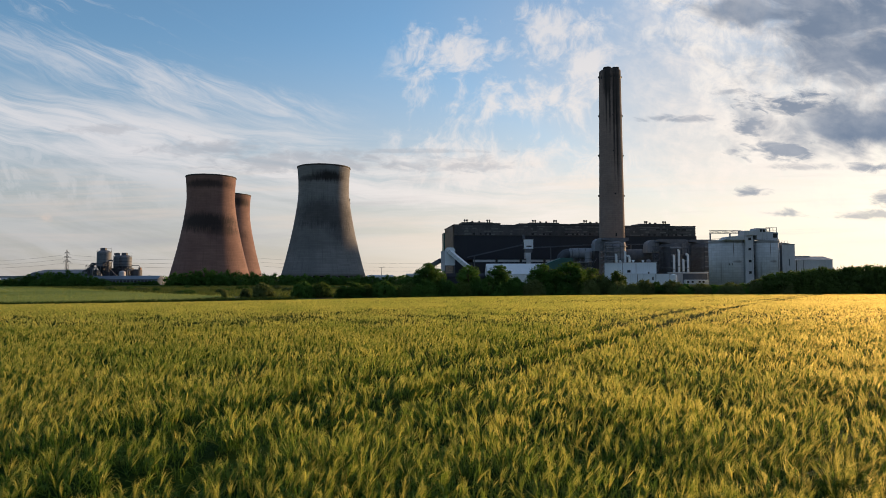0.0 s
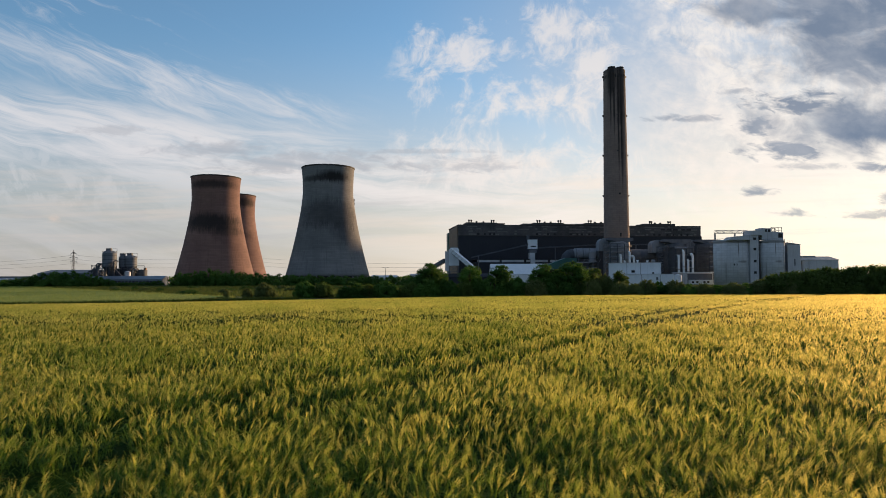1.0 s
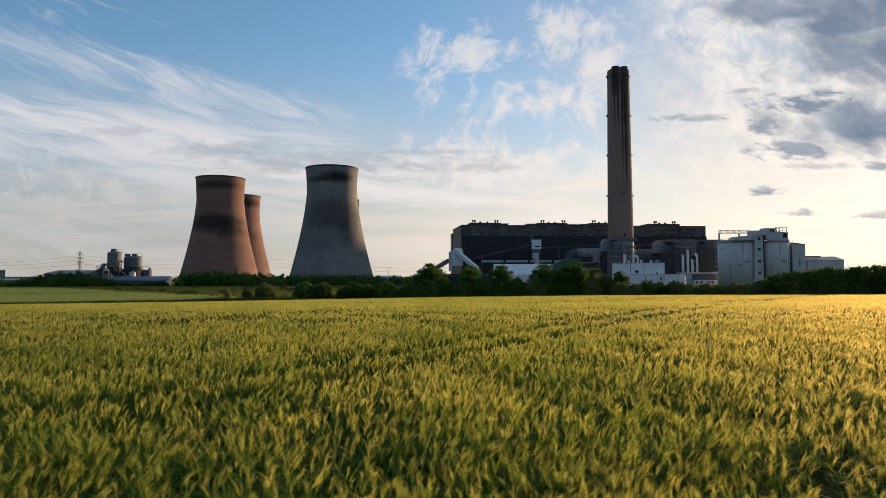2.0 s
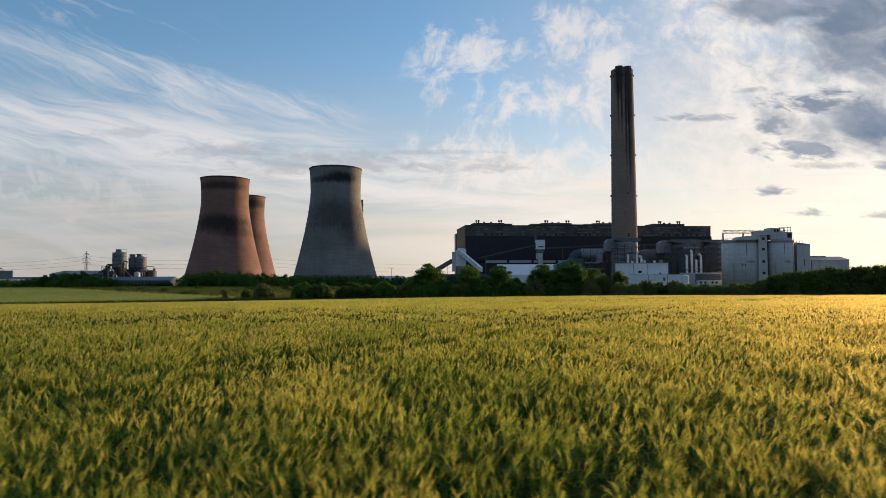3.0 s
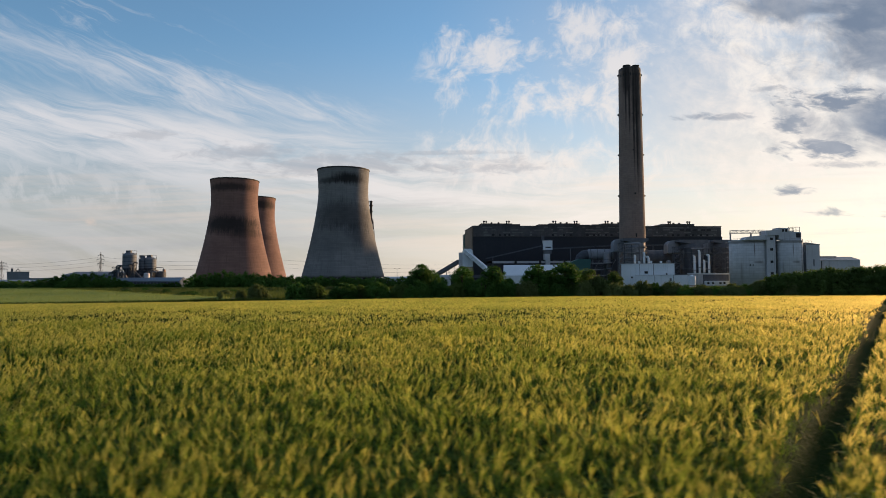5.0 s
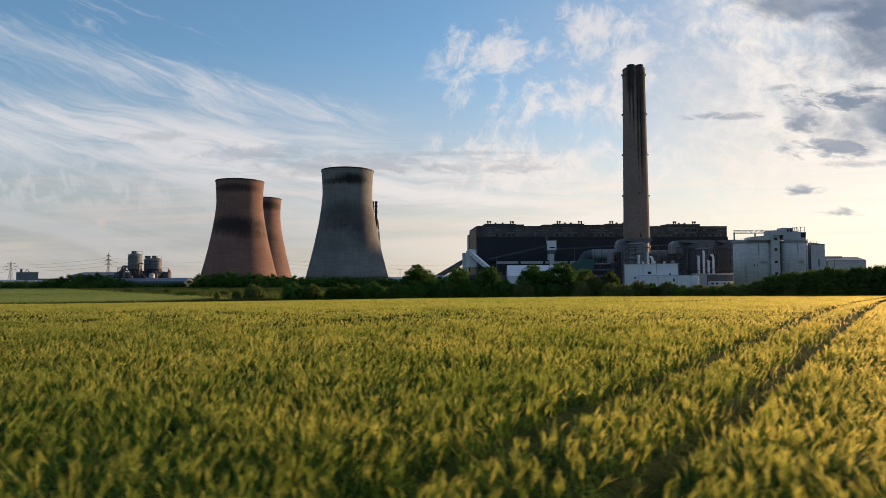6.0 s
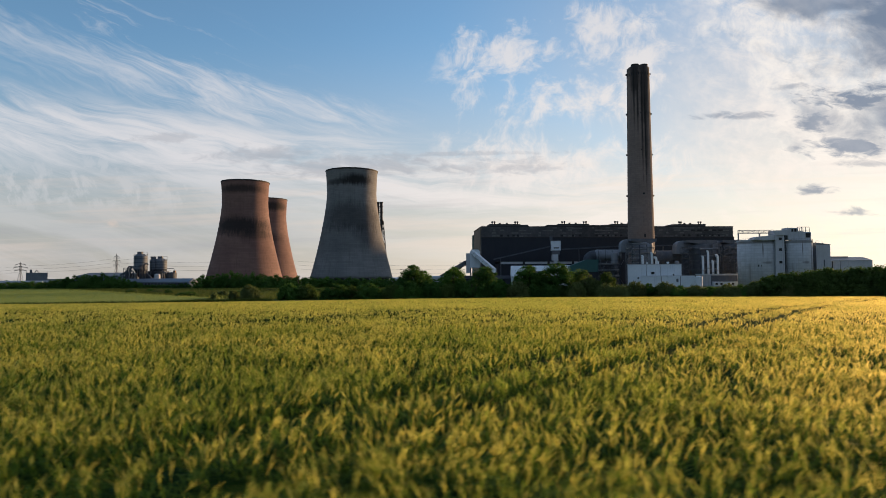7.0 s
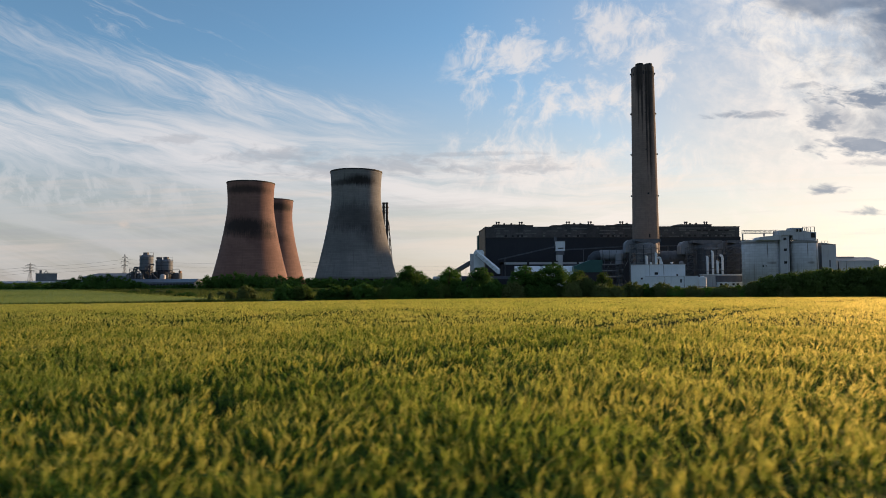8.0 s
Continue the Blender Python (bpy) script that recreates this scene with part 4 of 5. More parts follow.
    for z in (98.4, 91.0, 80.5, 69.0):
        part("ring_platform", lathe(bmesh.new(), [(1.71, z), (2.5, z), (2.5, z + 0.9), (1.71, z + 0.9)], 14, dx, 0, False), M_SOOT, fl)
for z in (34, 48, 60, 73, 84, 94):
    part("platform", boxes((-3.2, 3.0, -1.6, 1.6, z, z + 0.5)), M_SOOT, tw)
part("brace_tower", lattice(bmesh.new(), square(10.5, 0, 1.6, GROUND_Z), square(4.4, 0, 0.5, 80), 12, 0.28), M_SOOT, tw)
part("brace_frame", lattice(bmesh.new(), square(0, 0, 3.6, GROUND_Z), square(0, 0, 3.4, 58), 9, 0.22), M_SOOT, tw)

# ------------------------------------------------------------------ great chimney
def chimney():
    c = empty("chimney", 162.9, 594, 0, 0, "tall concrete power station chimney streaked with soot", "chimney")
    zs = [GROUND_Z, 10, 38.4, 76.7, 114.7, 152.3, 180, 191.0, 195.3]
    bm = bmesh.new()
    prof = [(9.95 + (196.5 - z) * 0.0108, z) for z in zs] + [(8.9, 196.0), (8.5, 196.0), (8.3, 190.0)]
    lathe(bm, prof, 72, close=False)
    part("windshield", bm, M_CHIMNEY, c, smooth=True)
    part("cap_slab", lathe(bmesh.new(), [(9.0, 194.6), (9.0, 195.9)], 48), M_SOOT, c)
    for k, (x, y) in enumerate(((-3.6, -4.4), (4.2, -4.2), (4.2, 4.2), (-4.0, 4.2))):
        part("flue", lathe(bmesh.new(), [(3.4, 194.0), (3.4, 196.6), (3.6, 196.8), (3.6, 197.8 - 0.25 * k), (3.0, 197.8 - 0.25 * k), (3.0, 195.2)], 24, x, y, False), M_SOOT, c, "black flue mouth")
    slot = None
    for i in range(20):
        a = 2 * math.pi * (i + 0.5) / 20
        m = pose(9.85 * math.cos(a), 9.85 * math.sin(a), 188.6, 0, 0, math.degrees(a))
        if slot is None:
            slot = part("vent_slot", boxes((-0.4, 0.35, -0.45, 0.45, -1.6, 1.6)), M_DARK, c, m=m)
        else:
            share(slot, m)
    for z in (189.5, 152.3, 114.7, 76.7):
        r = 9.95 + (196.5 - z) * 0.0108
        part("warning_light_gallery", lathe(bmesh.new(), [(r - 0.05, z), (r + 0.22, z), (r + 0.22, z + 0.35), (r - 0.05, z + 0.35)], 72, close=False), M_CHIMNEY, c)
        for s in (-1, 1):
            part("warning_light", boxes((s * (r + 0.7) - 0.5, s * (r + 0.7) + 0.5, -0.6, 0.6, z - 0.2, z + 1.2)), M_SOOT, c)
    for x, z, w, h in ((0.6, 78.0, 0.8, 1.6), (0.8, 40.0, 0.7, 3.2), (-0.5, 118.0, 0.5, 1.0), (-0.6, 152.0, 0.5, 1.2)):
        r = 9.95 + (196.5 - z) * 0.0108
        part("access_door", boxes((x - w, x + w, -r - 0.12, -r + 0.6, z - h / 2, z + h / 2)), M_DARK, c)
    bm = bmesh.new()
    a = radians(-38)
    for k in range(60):
        z = 20 + k * 2.9
        r = 10.05 + (196.5 - z) * 0.0108
        bar(bm, ((r + 0.35) * math.cos(a), (r + 0.35) * math.sin(a), z), ((r + 0.32) * math.cos(a), (r + 0.32) * math.sin(a), z + 2.3), 0.16, 4)
    part("ladder_cage", bm, M_DARKDUCT, c)


chimney()

# ------------------------------------------------------------------ boiler house
def boiler_house():
    h = empty("boiler_house", 16.0, 657, GROUND_Z, 7.8, "long dark clad power station boiler house", "power station")
    L, D = 267.8, 72.0
    z_mid, z_top = 49.0, 60.0
    part("lower_wall", boxes((0, L, -1.2, D, 0, z_mid)), M_DARKCLAD, h, "dark slate cladding")
    part("upper_wall", boxes((0.4, L - 0.4, 0.2, D - 1, z_mid, z_top)), M_UPPERCLAD, h, "weathered grey brown panels")
    part("gable_wall", boxes((-0.5, -0.003, 4, D - 8, 0, z_top - 1.0)), M_GABLE, h, "tan end wall")
    part("annex", boxes((-1.2, 0.2, D - 6, D + 9, 0, z_top - 4)), M_TEAL, h, "teal clad rear annex")
    for k, z in enumerate((z_mid + 0.2, z_mid + 3.0, z_mid + 5.6, z_mid + 8.2)):
        part("string_course", boxes((0.2, L - 0.2, 0.0, 0.198, z, z + (0.9 if k else 0.5))), M_UPPERCLAD, h)
    part("ledge", boxes((-0.1, L + 0.1, -1.5, 0.19, z_mid - 0.7, z_mid + 0.05)), M_SOOT, h)
    part("roof", boxes((-0.2, L + 0.2, -0.1, D - 0.5, z_top, z_top + 0.5)), M_SOOT, h)
    rng = random.Random(9)
    # raised roof houses with their vents
    for x0, x1, top, cowls, knobs in (
            (9, 41, 62.5, (12, 14.4, 36, 38.4), (20, 27.4)), (41, 49.5, 61.8, (), ()),
            (81.5, 113.5, 62.7, (85.5, 88, 108.5, 111), (93.4, 100)), (70, 81.5, 61.7, (), ()), (113.5, 124, 61.4, (), ()),
            (138, 170, 62.8, (142, 144.5, 165, 167.4), (149, 156)), (127, 138, 61.7, (), ()),
            (203.5, 238.6, 62.4, (211, 213, 232, 234.4), (216.6, 223))):
        rh = part("roof_house", boxes((x0, x1, 1.5, 22, z_top + 0.5, top)), M_UPPERCLAD, h)
        part("coping", boxes((x0 - 0.3, x1 + 0.3, 1.2, 22.3, top, top + 0.4)), M_SOOT, rh)
        for x in cowls:
            part("cowl", lathe(bmesh.new(), [(0.55, top), (0.55, top + 1.6), (1.0, top + 1.8), (1.0, top + 3.3), (0.5, top + 3.5)], 12, x, 4), M_SOOT, rh)
        for x in knobs:
            part("vent", boxes((x - 0.8, x + 0.8, 3, 5, top, top + 1.8)), M_SOOT, rh)
    # bleached panels left among the sooty ones
    kinds = [part("panel", boxes((-w, w, 0.15, 0.5, 0, hh)), M_PANEL, h) for w, hh in ((2.2, 1.5), (3.6, 1.2), (5.5, 0.8), (1.2, 1.7))]
    spots = [(x, z) for z in (z_mid + 1.0, z_mid + 3.7, z_mid + 6.7, z_mid + 9.2) for x in range(5, 262, 8) if rng.random() < 0.42]
    for i, (x, z) in enumerate(spots):
        m = Matrix.Translation((x + rng.uniform(-2, 2), -0.02 - 0.004 * (i % 4), z + rng.uniform(-0.25, 0.2)))
        if i < 4:
            kinds[i].matrix_basis = m
        else:
            share(kinds[i % 4], m)
    # louvred openings below the string courses
    for x in (21, 28, 33.5, 38, 84, 96, 103, 121, 128, 133, 141, 147, 214, 220, 229, 236, 245, 252):
        w = rng.uniform(0.9, 1.5)
        part("louvre", boxes((x - w, x + w, -0.02, 0.6, z_mid + 0.8, z_mid + 2.8)), M_DARK, h)
    for x in (224, 231, 238, 247, 254):
        part("window", boxes((x - 2.4, x + 2.4, -0.02, 0.6, z_mid + 6.6, z_mid + 8.0)), M_DARK, h)
    # pale clerestory of the low bays in front
    part("low_bay", boxes((14, 118, -22, -1.3, 0, 21.0)), M_DARKCLAD, h)
    for x in range(16, 116, 25):
        part("clerestory", boxes((x, x + 22.5, -22.4, -22.003, 20.9, 23.2)), M_PALE, h, "pale clerestory glazing strip")
        part("bay_post", boxes((x + 22.8, x + 24.2, -22.6, -22.003, 16, 25.0)), M_SOOT, h)
    part("low_bay_roof", boxes((13.5, 118.5, -22.3, -1.3, 23.2, 23.8)), M_SOOT, h)
    return h


boiler_house()


def gallery(name, p, q, wide, high, mat, label, legs=()):
    """An enclosed sloping conveyor bridge from p to q with trestle legs."""
    p, q = Vector(p), Vector(q)
    g = empty(name, p.x, p.y, p.z, 0, label, "conveyor")
    d = q - p
    bm = bmesh.new()
    s = d.cross(Vector((0, 0, 1))).normalized() * wide / 2
    up = Vector((0, 0, high / 2))
    vs = [bm.verts.new(c + a * s + b * up) for c in (Vector((0, 0, 0)), d) for a, b in ((-1, -1), (1, -1), (1, 1), (-1, 1))]
    for f in ((3, 2, 1, 0), (4, 5, 6, 7), (0, 1, 5, 4), (1, 2, 6, 5), (2, 3, 7, 6), (3, 0, 4, 7)):
        bm.faces.new([vs[i] for i in f])
    bmesh.ops.recalc_face_normals(bm, faces=bm.faces)
    part("gallery", bm, mat, g)
    bm = bmesh.new()
    k = max(3, int(d.length / 4))
    for i in range(k):
        a, b = d * (i / k), d * ((i + 1) / k)
        for sgn in (-1, 1):
            bar(bm, a + sgn * s * 1.1 - up * 1.1, b + sgn * s * 1.1 - up * 1.1, 0.15, 4)
            bar(bm, a + sgn * s * 1.1 - up * 1.1, b + sgn * s * 1.1 + up * 1.1, 0.12, 4)
        bar(bm, a - s * 1.1 - up * 1.1, a + s * 1.1 - up * 1.1, 0.15, 4)
    part("truss", bm, M_DARKDUCT, g)
    for f in legs:
        c = d * f
        bm = bmesh.new()
        for sgn in (-1, 1):
            bar(bm, c + sgn * s - up, Vector((c.x, c.y, GROUND_Z - p.z)) + sgn * s * 1.8, 0.3, 6)
        part("trestle", bm, M_DARKDUCT, g)
    return g


gallery("conveyor_bridge", (28.4, 628, 21.1), (86.6, 630, 34.0), 2.6, 1.1, M_DARKSTEEL, "thin dark sloping conveyor bridge", (0.12,))
gallery("conveyor_bridge", (95.0, 630, 30.4), (160.0, 625, 33.3), 2.6, 1.1, M_DARKSTEEL, "long dark level conveyor bridge", (0.25,))
gallery("conveyor_bridge", (175.0, 640, 33.5), (215.0, 645, 34.2), 2.4, 1.0, M_DARKSTEEL, "dark conveyor bridge beyond the chimney", (0.5,))
gallery("coal_conveyor", (9.2, 598, 26.8), (29.5, 585, 9.0), 4.5, 4.2, M_WHITE, "pale enclosed conveyor sloping steeply to the ground", ())
gallery("coal_conveyor", (2.0, 606, 17.5), (-24.0, 620, 3.0), 4.0, 3.6, M_DARKDUCT, "dark enclosed conveyor running off behind the trees", (0.4,))

jt = empty("junction_house", 9.5, 602, GROUND_Z, 0, "pale clad conveyor junction house on steel legs", "conveyor tower")
bm = bmesh.new()
prism(bm, [(-3.5, 17), (6.2, 17), (6.2, 32.2), (4.6, 33.9), (-1.6, 33.9), (-3.5, 31.5)], -4, 5)
part("housing", bm, M_WHITE, jt)
part("side_bay", boxes((-7.0, -3.503, -3, 4, 12.0, 30.5)), M_PALE, jt)
part("roof_edge", boxes((-1.9, 4.8, -4.2, 5.2, 33.9, 34.3)), M_STEEL, jt)
for x, y in ((-3, -3.5), (5.8, -3.5), (-3, 4.5), (5.8, 4.5)):
    part("leg", boxes((x - 0.4, x + 0.4, y - 0.4, y + 0.4, -0.3, 17)), M_DARKDUCT, jt)
part("bracing", lattice(bmesh.new(), [(-3, -3.5, 0), (5.8, -3.5, 0), (5.8, 4.5, 0), (-3, 4.5, 0)], [(-3, -3.5, 17), (5.8, -3.5, 17), (5.8, 4.5, 17), (-3, 4.5, 17)], 3, 0.2), M_DARKDUCT, jt)

tb = empty("transfer_house", 89.0, 630, GROUND_Z, 0, "small pale clad conveyor transfer house on a stalk", "conveyor tower")
part("housing", boxes((-4.5, 4.5, -4, 4, 33.6, 42.7)), M_WHITE, tb)
part("roof", boxes((-4.8, 4.8, -4.3, 4.3, 42.7, 43.2)), M_STEEL, tb)
part("neck", boxes((-3.6, 3.8, -3, 3, 29.8, 33.6)), M_DARKDUCT, tb)
part("stalk", boxes((-3.8, 2.2, -3, 3, 24.0, 29.8)), M_PALE, tb)
part("lower_housing", boxes((-1.9, 2.2, -2.5, 2.5, -0.2, 24.0)), M_PALE, tb)
part("chute", boxes((-4.6, -4.503, -2, 2, 34.5, 40)), M_DARK, tb)
part("roof_vent", boxes((-5.6, -3.0, -1, 1, 43.2, 47.5)), M_DARKDUCT, tb)
part("window_band", boxes((-2.2, 2.8, -4.06, -3.9, 35.5, 36.6)), M_DARK, tb)


# ------------------------------------------------------------------ sheds and flue gas plant in front
def shed(name, x0, x1, y0, y1, eaves, ridge, mat, roof_mat, label, along=True, base=GROUND_Z):
    """A clad shed with a ridged roof."""
    cx, cy = (x0 + x1) / 2, (y0 + y1) / 2
    s = empty(name, cx, cy, base, 0, label, "building")
    w, d = (x1 - x0) / 2, (y1 - y0) / 2
    part("wall", boxes((-w, w, -d, d, -0.2, eaves - base)), mat, s)
    e, r = eaves - base + 0.004, ridge - base
    bm = bmesh.new()
    o = 0.4
    if along:
        v = [bm.verts.new(p) for p in ((-w - o, -d - o, e), (w + o, -d - o, e), (w + o, d + o, e), (-w - o, d + o, e), (-w - o, 0, r), (w + o, 0, r))]
        fs = ((0, 1, 5, 4), (2, 3, 4, 5), (0, 4, 3), (1, 2, 5), (3, 2, 1, 0))
    else:
        v = [bm.verts.new(p) for p in ((-w - o, -d - o, e), (w + o, -d - o, e), (w + o, d + o, e), (-w - o, d + o, e), (0, -d - o, r), (0, d + o, r))]
        fs = ((0, 1, 4), (2, 3, 5), (0, 4, 5, 3), (1, 2, 5, 4), (3, 2, 1, 0))
    for f in fs:
        bm.faces.new([v[i] for i in f])
    part("roof", bm, roof_mat, s)
    return s


shed("storage_shed", 44, 106, 558, 600, 4.0, 13.6, M_WHITE, M_WHITE, "wide white gabled storage shed")
ts = empty("teal_shed", 105, 565, GROUND_Z, 0, "dark shed with a sloping teal sheet roof", "building")
part("wall", prism(bmesh.new(), [(-10.6, -0.2), (12.6, -0.2), (12.6, 21.8), (3.2, 21.8), (-10.6, 16.6)], -8.2, 9.5), M_DARKCLAD, ts)
part("roof", prism(bmesh.new(), [(-11.0, 12.0), (13.0, 12.0), (13.0, 22.6), (3.0, 22.6), (-11.0, 17.2)], -8.8, 9.9), M_TEAL, ts)
shed("yard_shed", -10, 44, 590, 605, 2.0, 5.0, M_DARKCLAD, M_DARKCLAD, "low dark shed behind the hedgerow")


def rounded_hood(x0, x1, z0, z1, r, left=True, right=False):
    out = [(x0, z0), (x1, z0)]
    if right:
        out += [(x1 - r + r * math.cos(a), z1 - r + r * math.sin(a)) for a in [math.pi / 2 * k / 6 for k in range(7)]]
    else:
        out += [(x1, z1)]
    if left:
        out += [(x0 + r + r * math.cos(a), z1 - r + r * math.sin(a)) for a in [math.pi / 2 + math.pi / 2 * k / 6 for k in range(7)]]
    else:
        out += [(x0, z1)]
    return out


def steel_tower(name, x, y, sx, sy, z1, levels, label, mat=None):
    t = empty(name, x, y, GROUND_Z, 0, label, "steelwork")
    h = z1 - GROUND_Z
    lo = [(-sx, -sy, 0), (sx, -sy, 0), (sx, sy, 0), (-sx, sy, 0)]
    part("lattice", lattice(bmesh.new(), lo, [(a, b, h) for a, b, _ in lo], levels, 0.19), mat or M_STEEL, t)
    for k in range(1, levels + 1):
        part("landing", boxes((-sx - 0.3, sx + 0.3, -sy - 0.3, sy + 0.3, h * k / levels - 0.12, h * k / levels + 0.12)), mat or M_DARKDUCT, t)
        bm = bmesh.new()
        z = h * k / levels
        bar(bm, (-sx, -sy - 0.3, z - h / levels), (sx, -sy - 0.3, z), 0.3, 4)
        part("stair_flight", bm, mat or M_STEEL, t)
    return t


def absorber(x0, x1, y, z1, r, body_x, label, dark=False):
    """A flue gas absorber: round vessel, rounded inlet hood, galleries."""
    a = empty("absorber", body_x, y, GROUND_Z, 0, label, "absorber tower")
    mat = M_DARKDUCT if dark else M_DUCT
    h = z1 - GROUND_Z
    part("vessel", lathe(bmesh.new(), [(r, -0.2), (r, h - 6), (r * 0.97, h - 4), (r * 0.8, h - 2.4), (r * 0.2, h - 1.6)], 36), mat, a, smooth=False)
    bm = prism(bmesh.new(), rounded_hood(x0 - body_x, x1 - body_x, h - 11.0, h, 5.0, True, False), 2.0, r + 5)
    part("inlet_hood", bm, M_DUCT, a)
    bm = prism(bmesh.new(), [(x0 - body_x + 6, h - 2.0), (x1 - body_x - 5, h - 4.6), (x1 - body_x + 0.6, h - 2.6), (x1 - body_x + 0.6, h - 0.2), (x0 - body_x + 6, h - 0.1)], -r + 1.0, 1.9)
    part("outlet_hood", bm, M_DARKDUCT, a)
    for z in (h * 0.33, h * 0.52, h * 0.68, h * 0.8):
        ga = part("gallery", lathe(bmesh.new(), [(r + 0.02, z), (r + 1.4, z), (r + 1.4, z + 0.25), (r + 0.02, z + 0.25)], 36, close=False), M_DARKDUCT, a)
        bm = bmesh.new()
        for i in range(18):
            t0, t1 = math.pi + math.pi * i / 18, math.pi + math.pi * (i + 1) / 18
            p, q = ((r + 1.35) * math.cos(t0), (r + 1.35) * math.sin(t0)), ((r + 1.35) * math.cos(t1), (r + 1.35) * math.sin(t1))
            bar(bm, (*p, z + 1.2), (*q, z + 1.2), 0.07, 4)
            bar(bm, (*p, z + 0.2), (*p, z + 1.2), 0.06, 4)
        part("handrail", bm, M_STEEL, ga)
    return a


absorber(137.8, 164.5, 556, 35.4, 9.0, 155.0, "round grey flue gas absorber with rounded hood")
absorber(181.8, 211.0, 548, 33.3, 9.4, 201.0, "tall grey flue gas absorber beside white pipes", True)
absorber(212.5, 238.0, 552, 33.3, 8.0, 228.0, "grey flue gas absorber behind the concrete silos", True)
steel_tower("stair_tower", 142.5, 545, 3.4, 3.0, 30.5, 8, "steel lattice stair tower beside the absorber")
steel_tower("stair_tower", 186.8, 540, 3.6, 3.0, 27.0, 7, "dark steel pipe rack beside the absorber", M_DARKDUCT)
steel_tower("stair_tower", 213.5, 528, 2.6, 3.0, 27.0, 8, "dark steel lattice stair tower with pipework", M_DARKDUCT)
steel_tower("pipe_rack", 224.0, 526, 7.0, 3.0, 25.0, 7, "dark steel pipe rack with many levels", M_DARKDUCT)


def lying_duct(x0, x1, y, z0, z1, label, mat, bend=True):
    d = empty("flue_duct", (x0 + x1) / 2, y, (z0 + z1) / 2, 0, label, "duct")
    r = (z1 - z0) / 2
    L = (x1 - x0) / 2
    bm = lathe(bmesh.new(), [(r * 0.75, -L), (r, -L + 2), (r, L)], 28)
    bmesh.ops.rotate(bm, verts=bm.verts, cent=(0, 0, 0), matrix=Matrix.Rotation(math.pi / 2, 3, "Y"))
    part("duct", bm, mat, d, smooth=False)
    for k in range(4):
        x = -L + 3 + k * (2 * L - 5) / 3
        bm = lathe(bmesh.new(), [(r + 0.01, -0.25), (r + 0.35, -0.25), (r + 0.35, 0.25), (r + 0.01, 0.25)], 28, close=False)
        bmesh.ops.rotate(bm, verts=bm.verts, cent=(0, 0, 0), matrix=Matrix.Rotation(math.pi / 2, 3, "Y"))
        part("stiffener", bm, M_DARKDUCT, d, m=Matrix.Translation((x, 0, 0)))
    if bend:
        bm = pipe(bmesh.new(), [(-L + 1, 0, 0), (-L - r * 0.6, 0, -r * 0.15), (-L - r * 1.1, 0, -r * 0.6), (-L - r * 1.25, 0, -r * 1.3)], r * 0.92, 24)
        part("elbow", bm, M_DARKSTEEL, d, "dark brown elbow")
    for x in (-L * 0.6, L * 0.6):
        part("support", boxes((x - 0.5, x + 0.5, -r * 0.7, r * 0.7, GROUND_Z - (z0 + z1) / 2, -r * 0.7)), M_DARKDUCT, d)
        bm = bmesh.new()
        bar(bm, (x - 6, -r - 0.2, GROUND_Z - (z0 + z1) / 2), (x + 6, -r - 0.2, -r), 0.3, 4)
        bar(bm, (x + 6, -r - 0.2, GROUND_Z - (z0 + z1) / 2), (x - 6, -r - 0.2, -r), 0.3, 4)
        part("brace", bm, M_STEEL, d)
    return d


steel_tower("pipe_rack", 128.0, 560, 9.0, 2.5, 14.5, 5, "dark steel support frame under the flue duct", M_DARKSTEEL)
lying_duct(117, 140, 572, 17.6, 27.2, "big round lagged flue duct with elbow", M_DUCT)
lying_duct(166, 190, 568, 12.5, 25.8, "big round grey flue duct beyond the chimney", M_DARKDUCT, False)


def hooked_pipe(x, y, z0, z1, r, hook, label):
    p = empty("vent_pipe", x, y, z0, 0, label, "pipe", "white vent pipes")
    h = z1 - z0
    pts = [(0, 0, 0), (0, 0, h - 2.5)]
    pts += [(hook * 1.3 * (1 - math.cos(a)), 0, h - 2.5 + 2.3 * math.sin(a)) for a in [math.pi / 2 * k / 4 for k in range(1, 5)]]
    pts += [(hook * 2.6, 0, h - 0.5)]
    part("pipe", pipe(bmesh.new(), pts, r, 10), M_WHITE, p)
    part("collar", lathe(bmesh.new(), [(r + 0.02, h * 0.5), (r + 0.25, h * 0.5), (r + 0.25, h * 0.5 + 0.5), (r + 0.02, h * 0.5 + 0.5)], 12, close=False), M_STEEL, p)
    return p


for x, y, z0, z1, hk in ((193.6, 520, -4.5, 19.0, -0.1), (197.6, 520, -4.5, 23.2, -0.35), (201.2, 520, -4.5, 15.6, -0.1), (205.0, 520, -4.5, 20.0, -0.7),
                         (149.0, 530, -4.5, 20.3, -0.1), (156.5, 530, -4.5, 22.5, -0.2), (152.5, 530, -4.5, 15.0, -0.1), (160.0, 530, -4.5, 19.0, -0.8)):
    hooked_pipe(x, y, z0, z1, 0.95, hk, "white vertical vent pipe with hooked top")

def pipe_bank(x, y, wide, z0, z1, rows, uprights, label):
    """A steel rack carrying level pipe runs with uprights and handrails."""
    b = empty("pipe_bank", x, y, GROUND_Z, 0, label, "pipework")
    g = GROUND_Z
    for k in range(uprights):
        px = -wide / 2 + wide * k / (uprights - 1)
        part("upright", boxes((px - 0.22, px + 0.22, -0.25, 0.25, -0.2, z1 - g)), M_DARKSTEEL, b)
    for k in range(rows):
        z = z0 - g + (z1 - z0) * k / max(1, rows - 1)
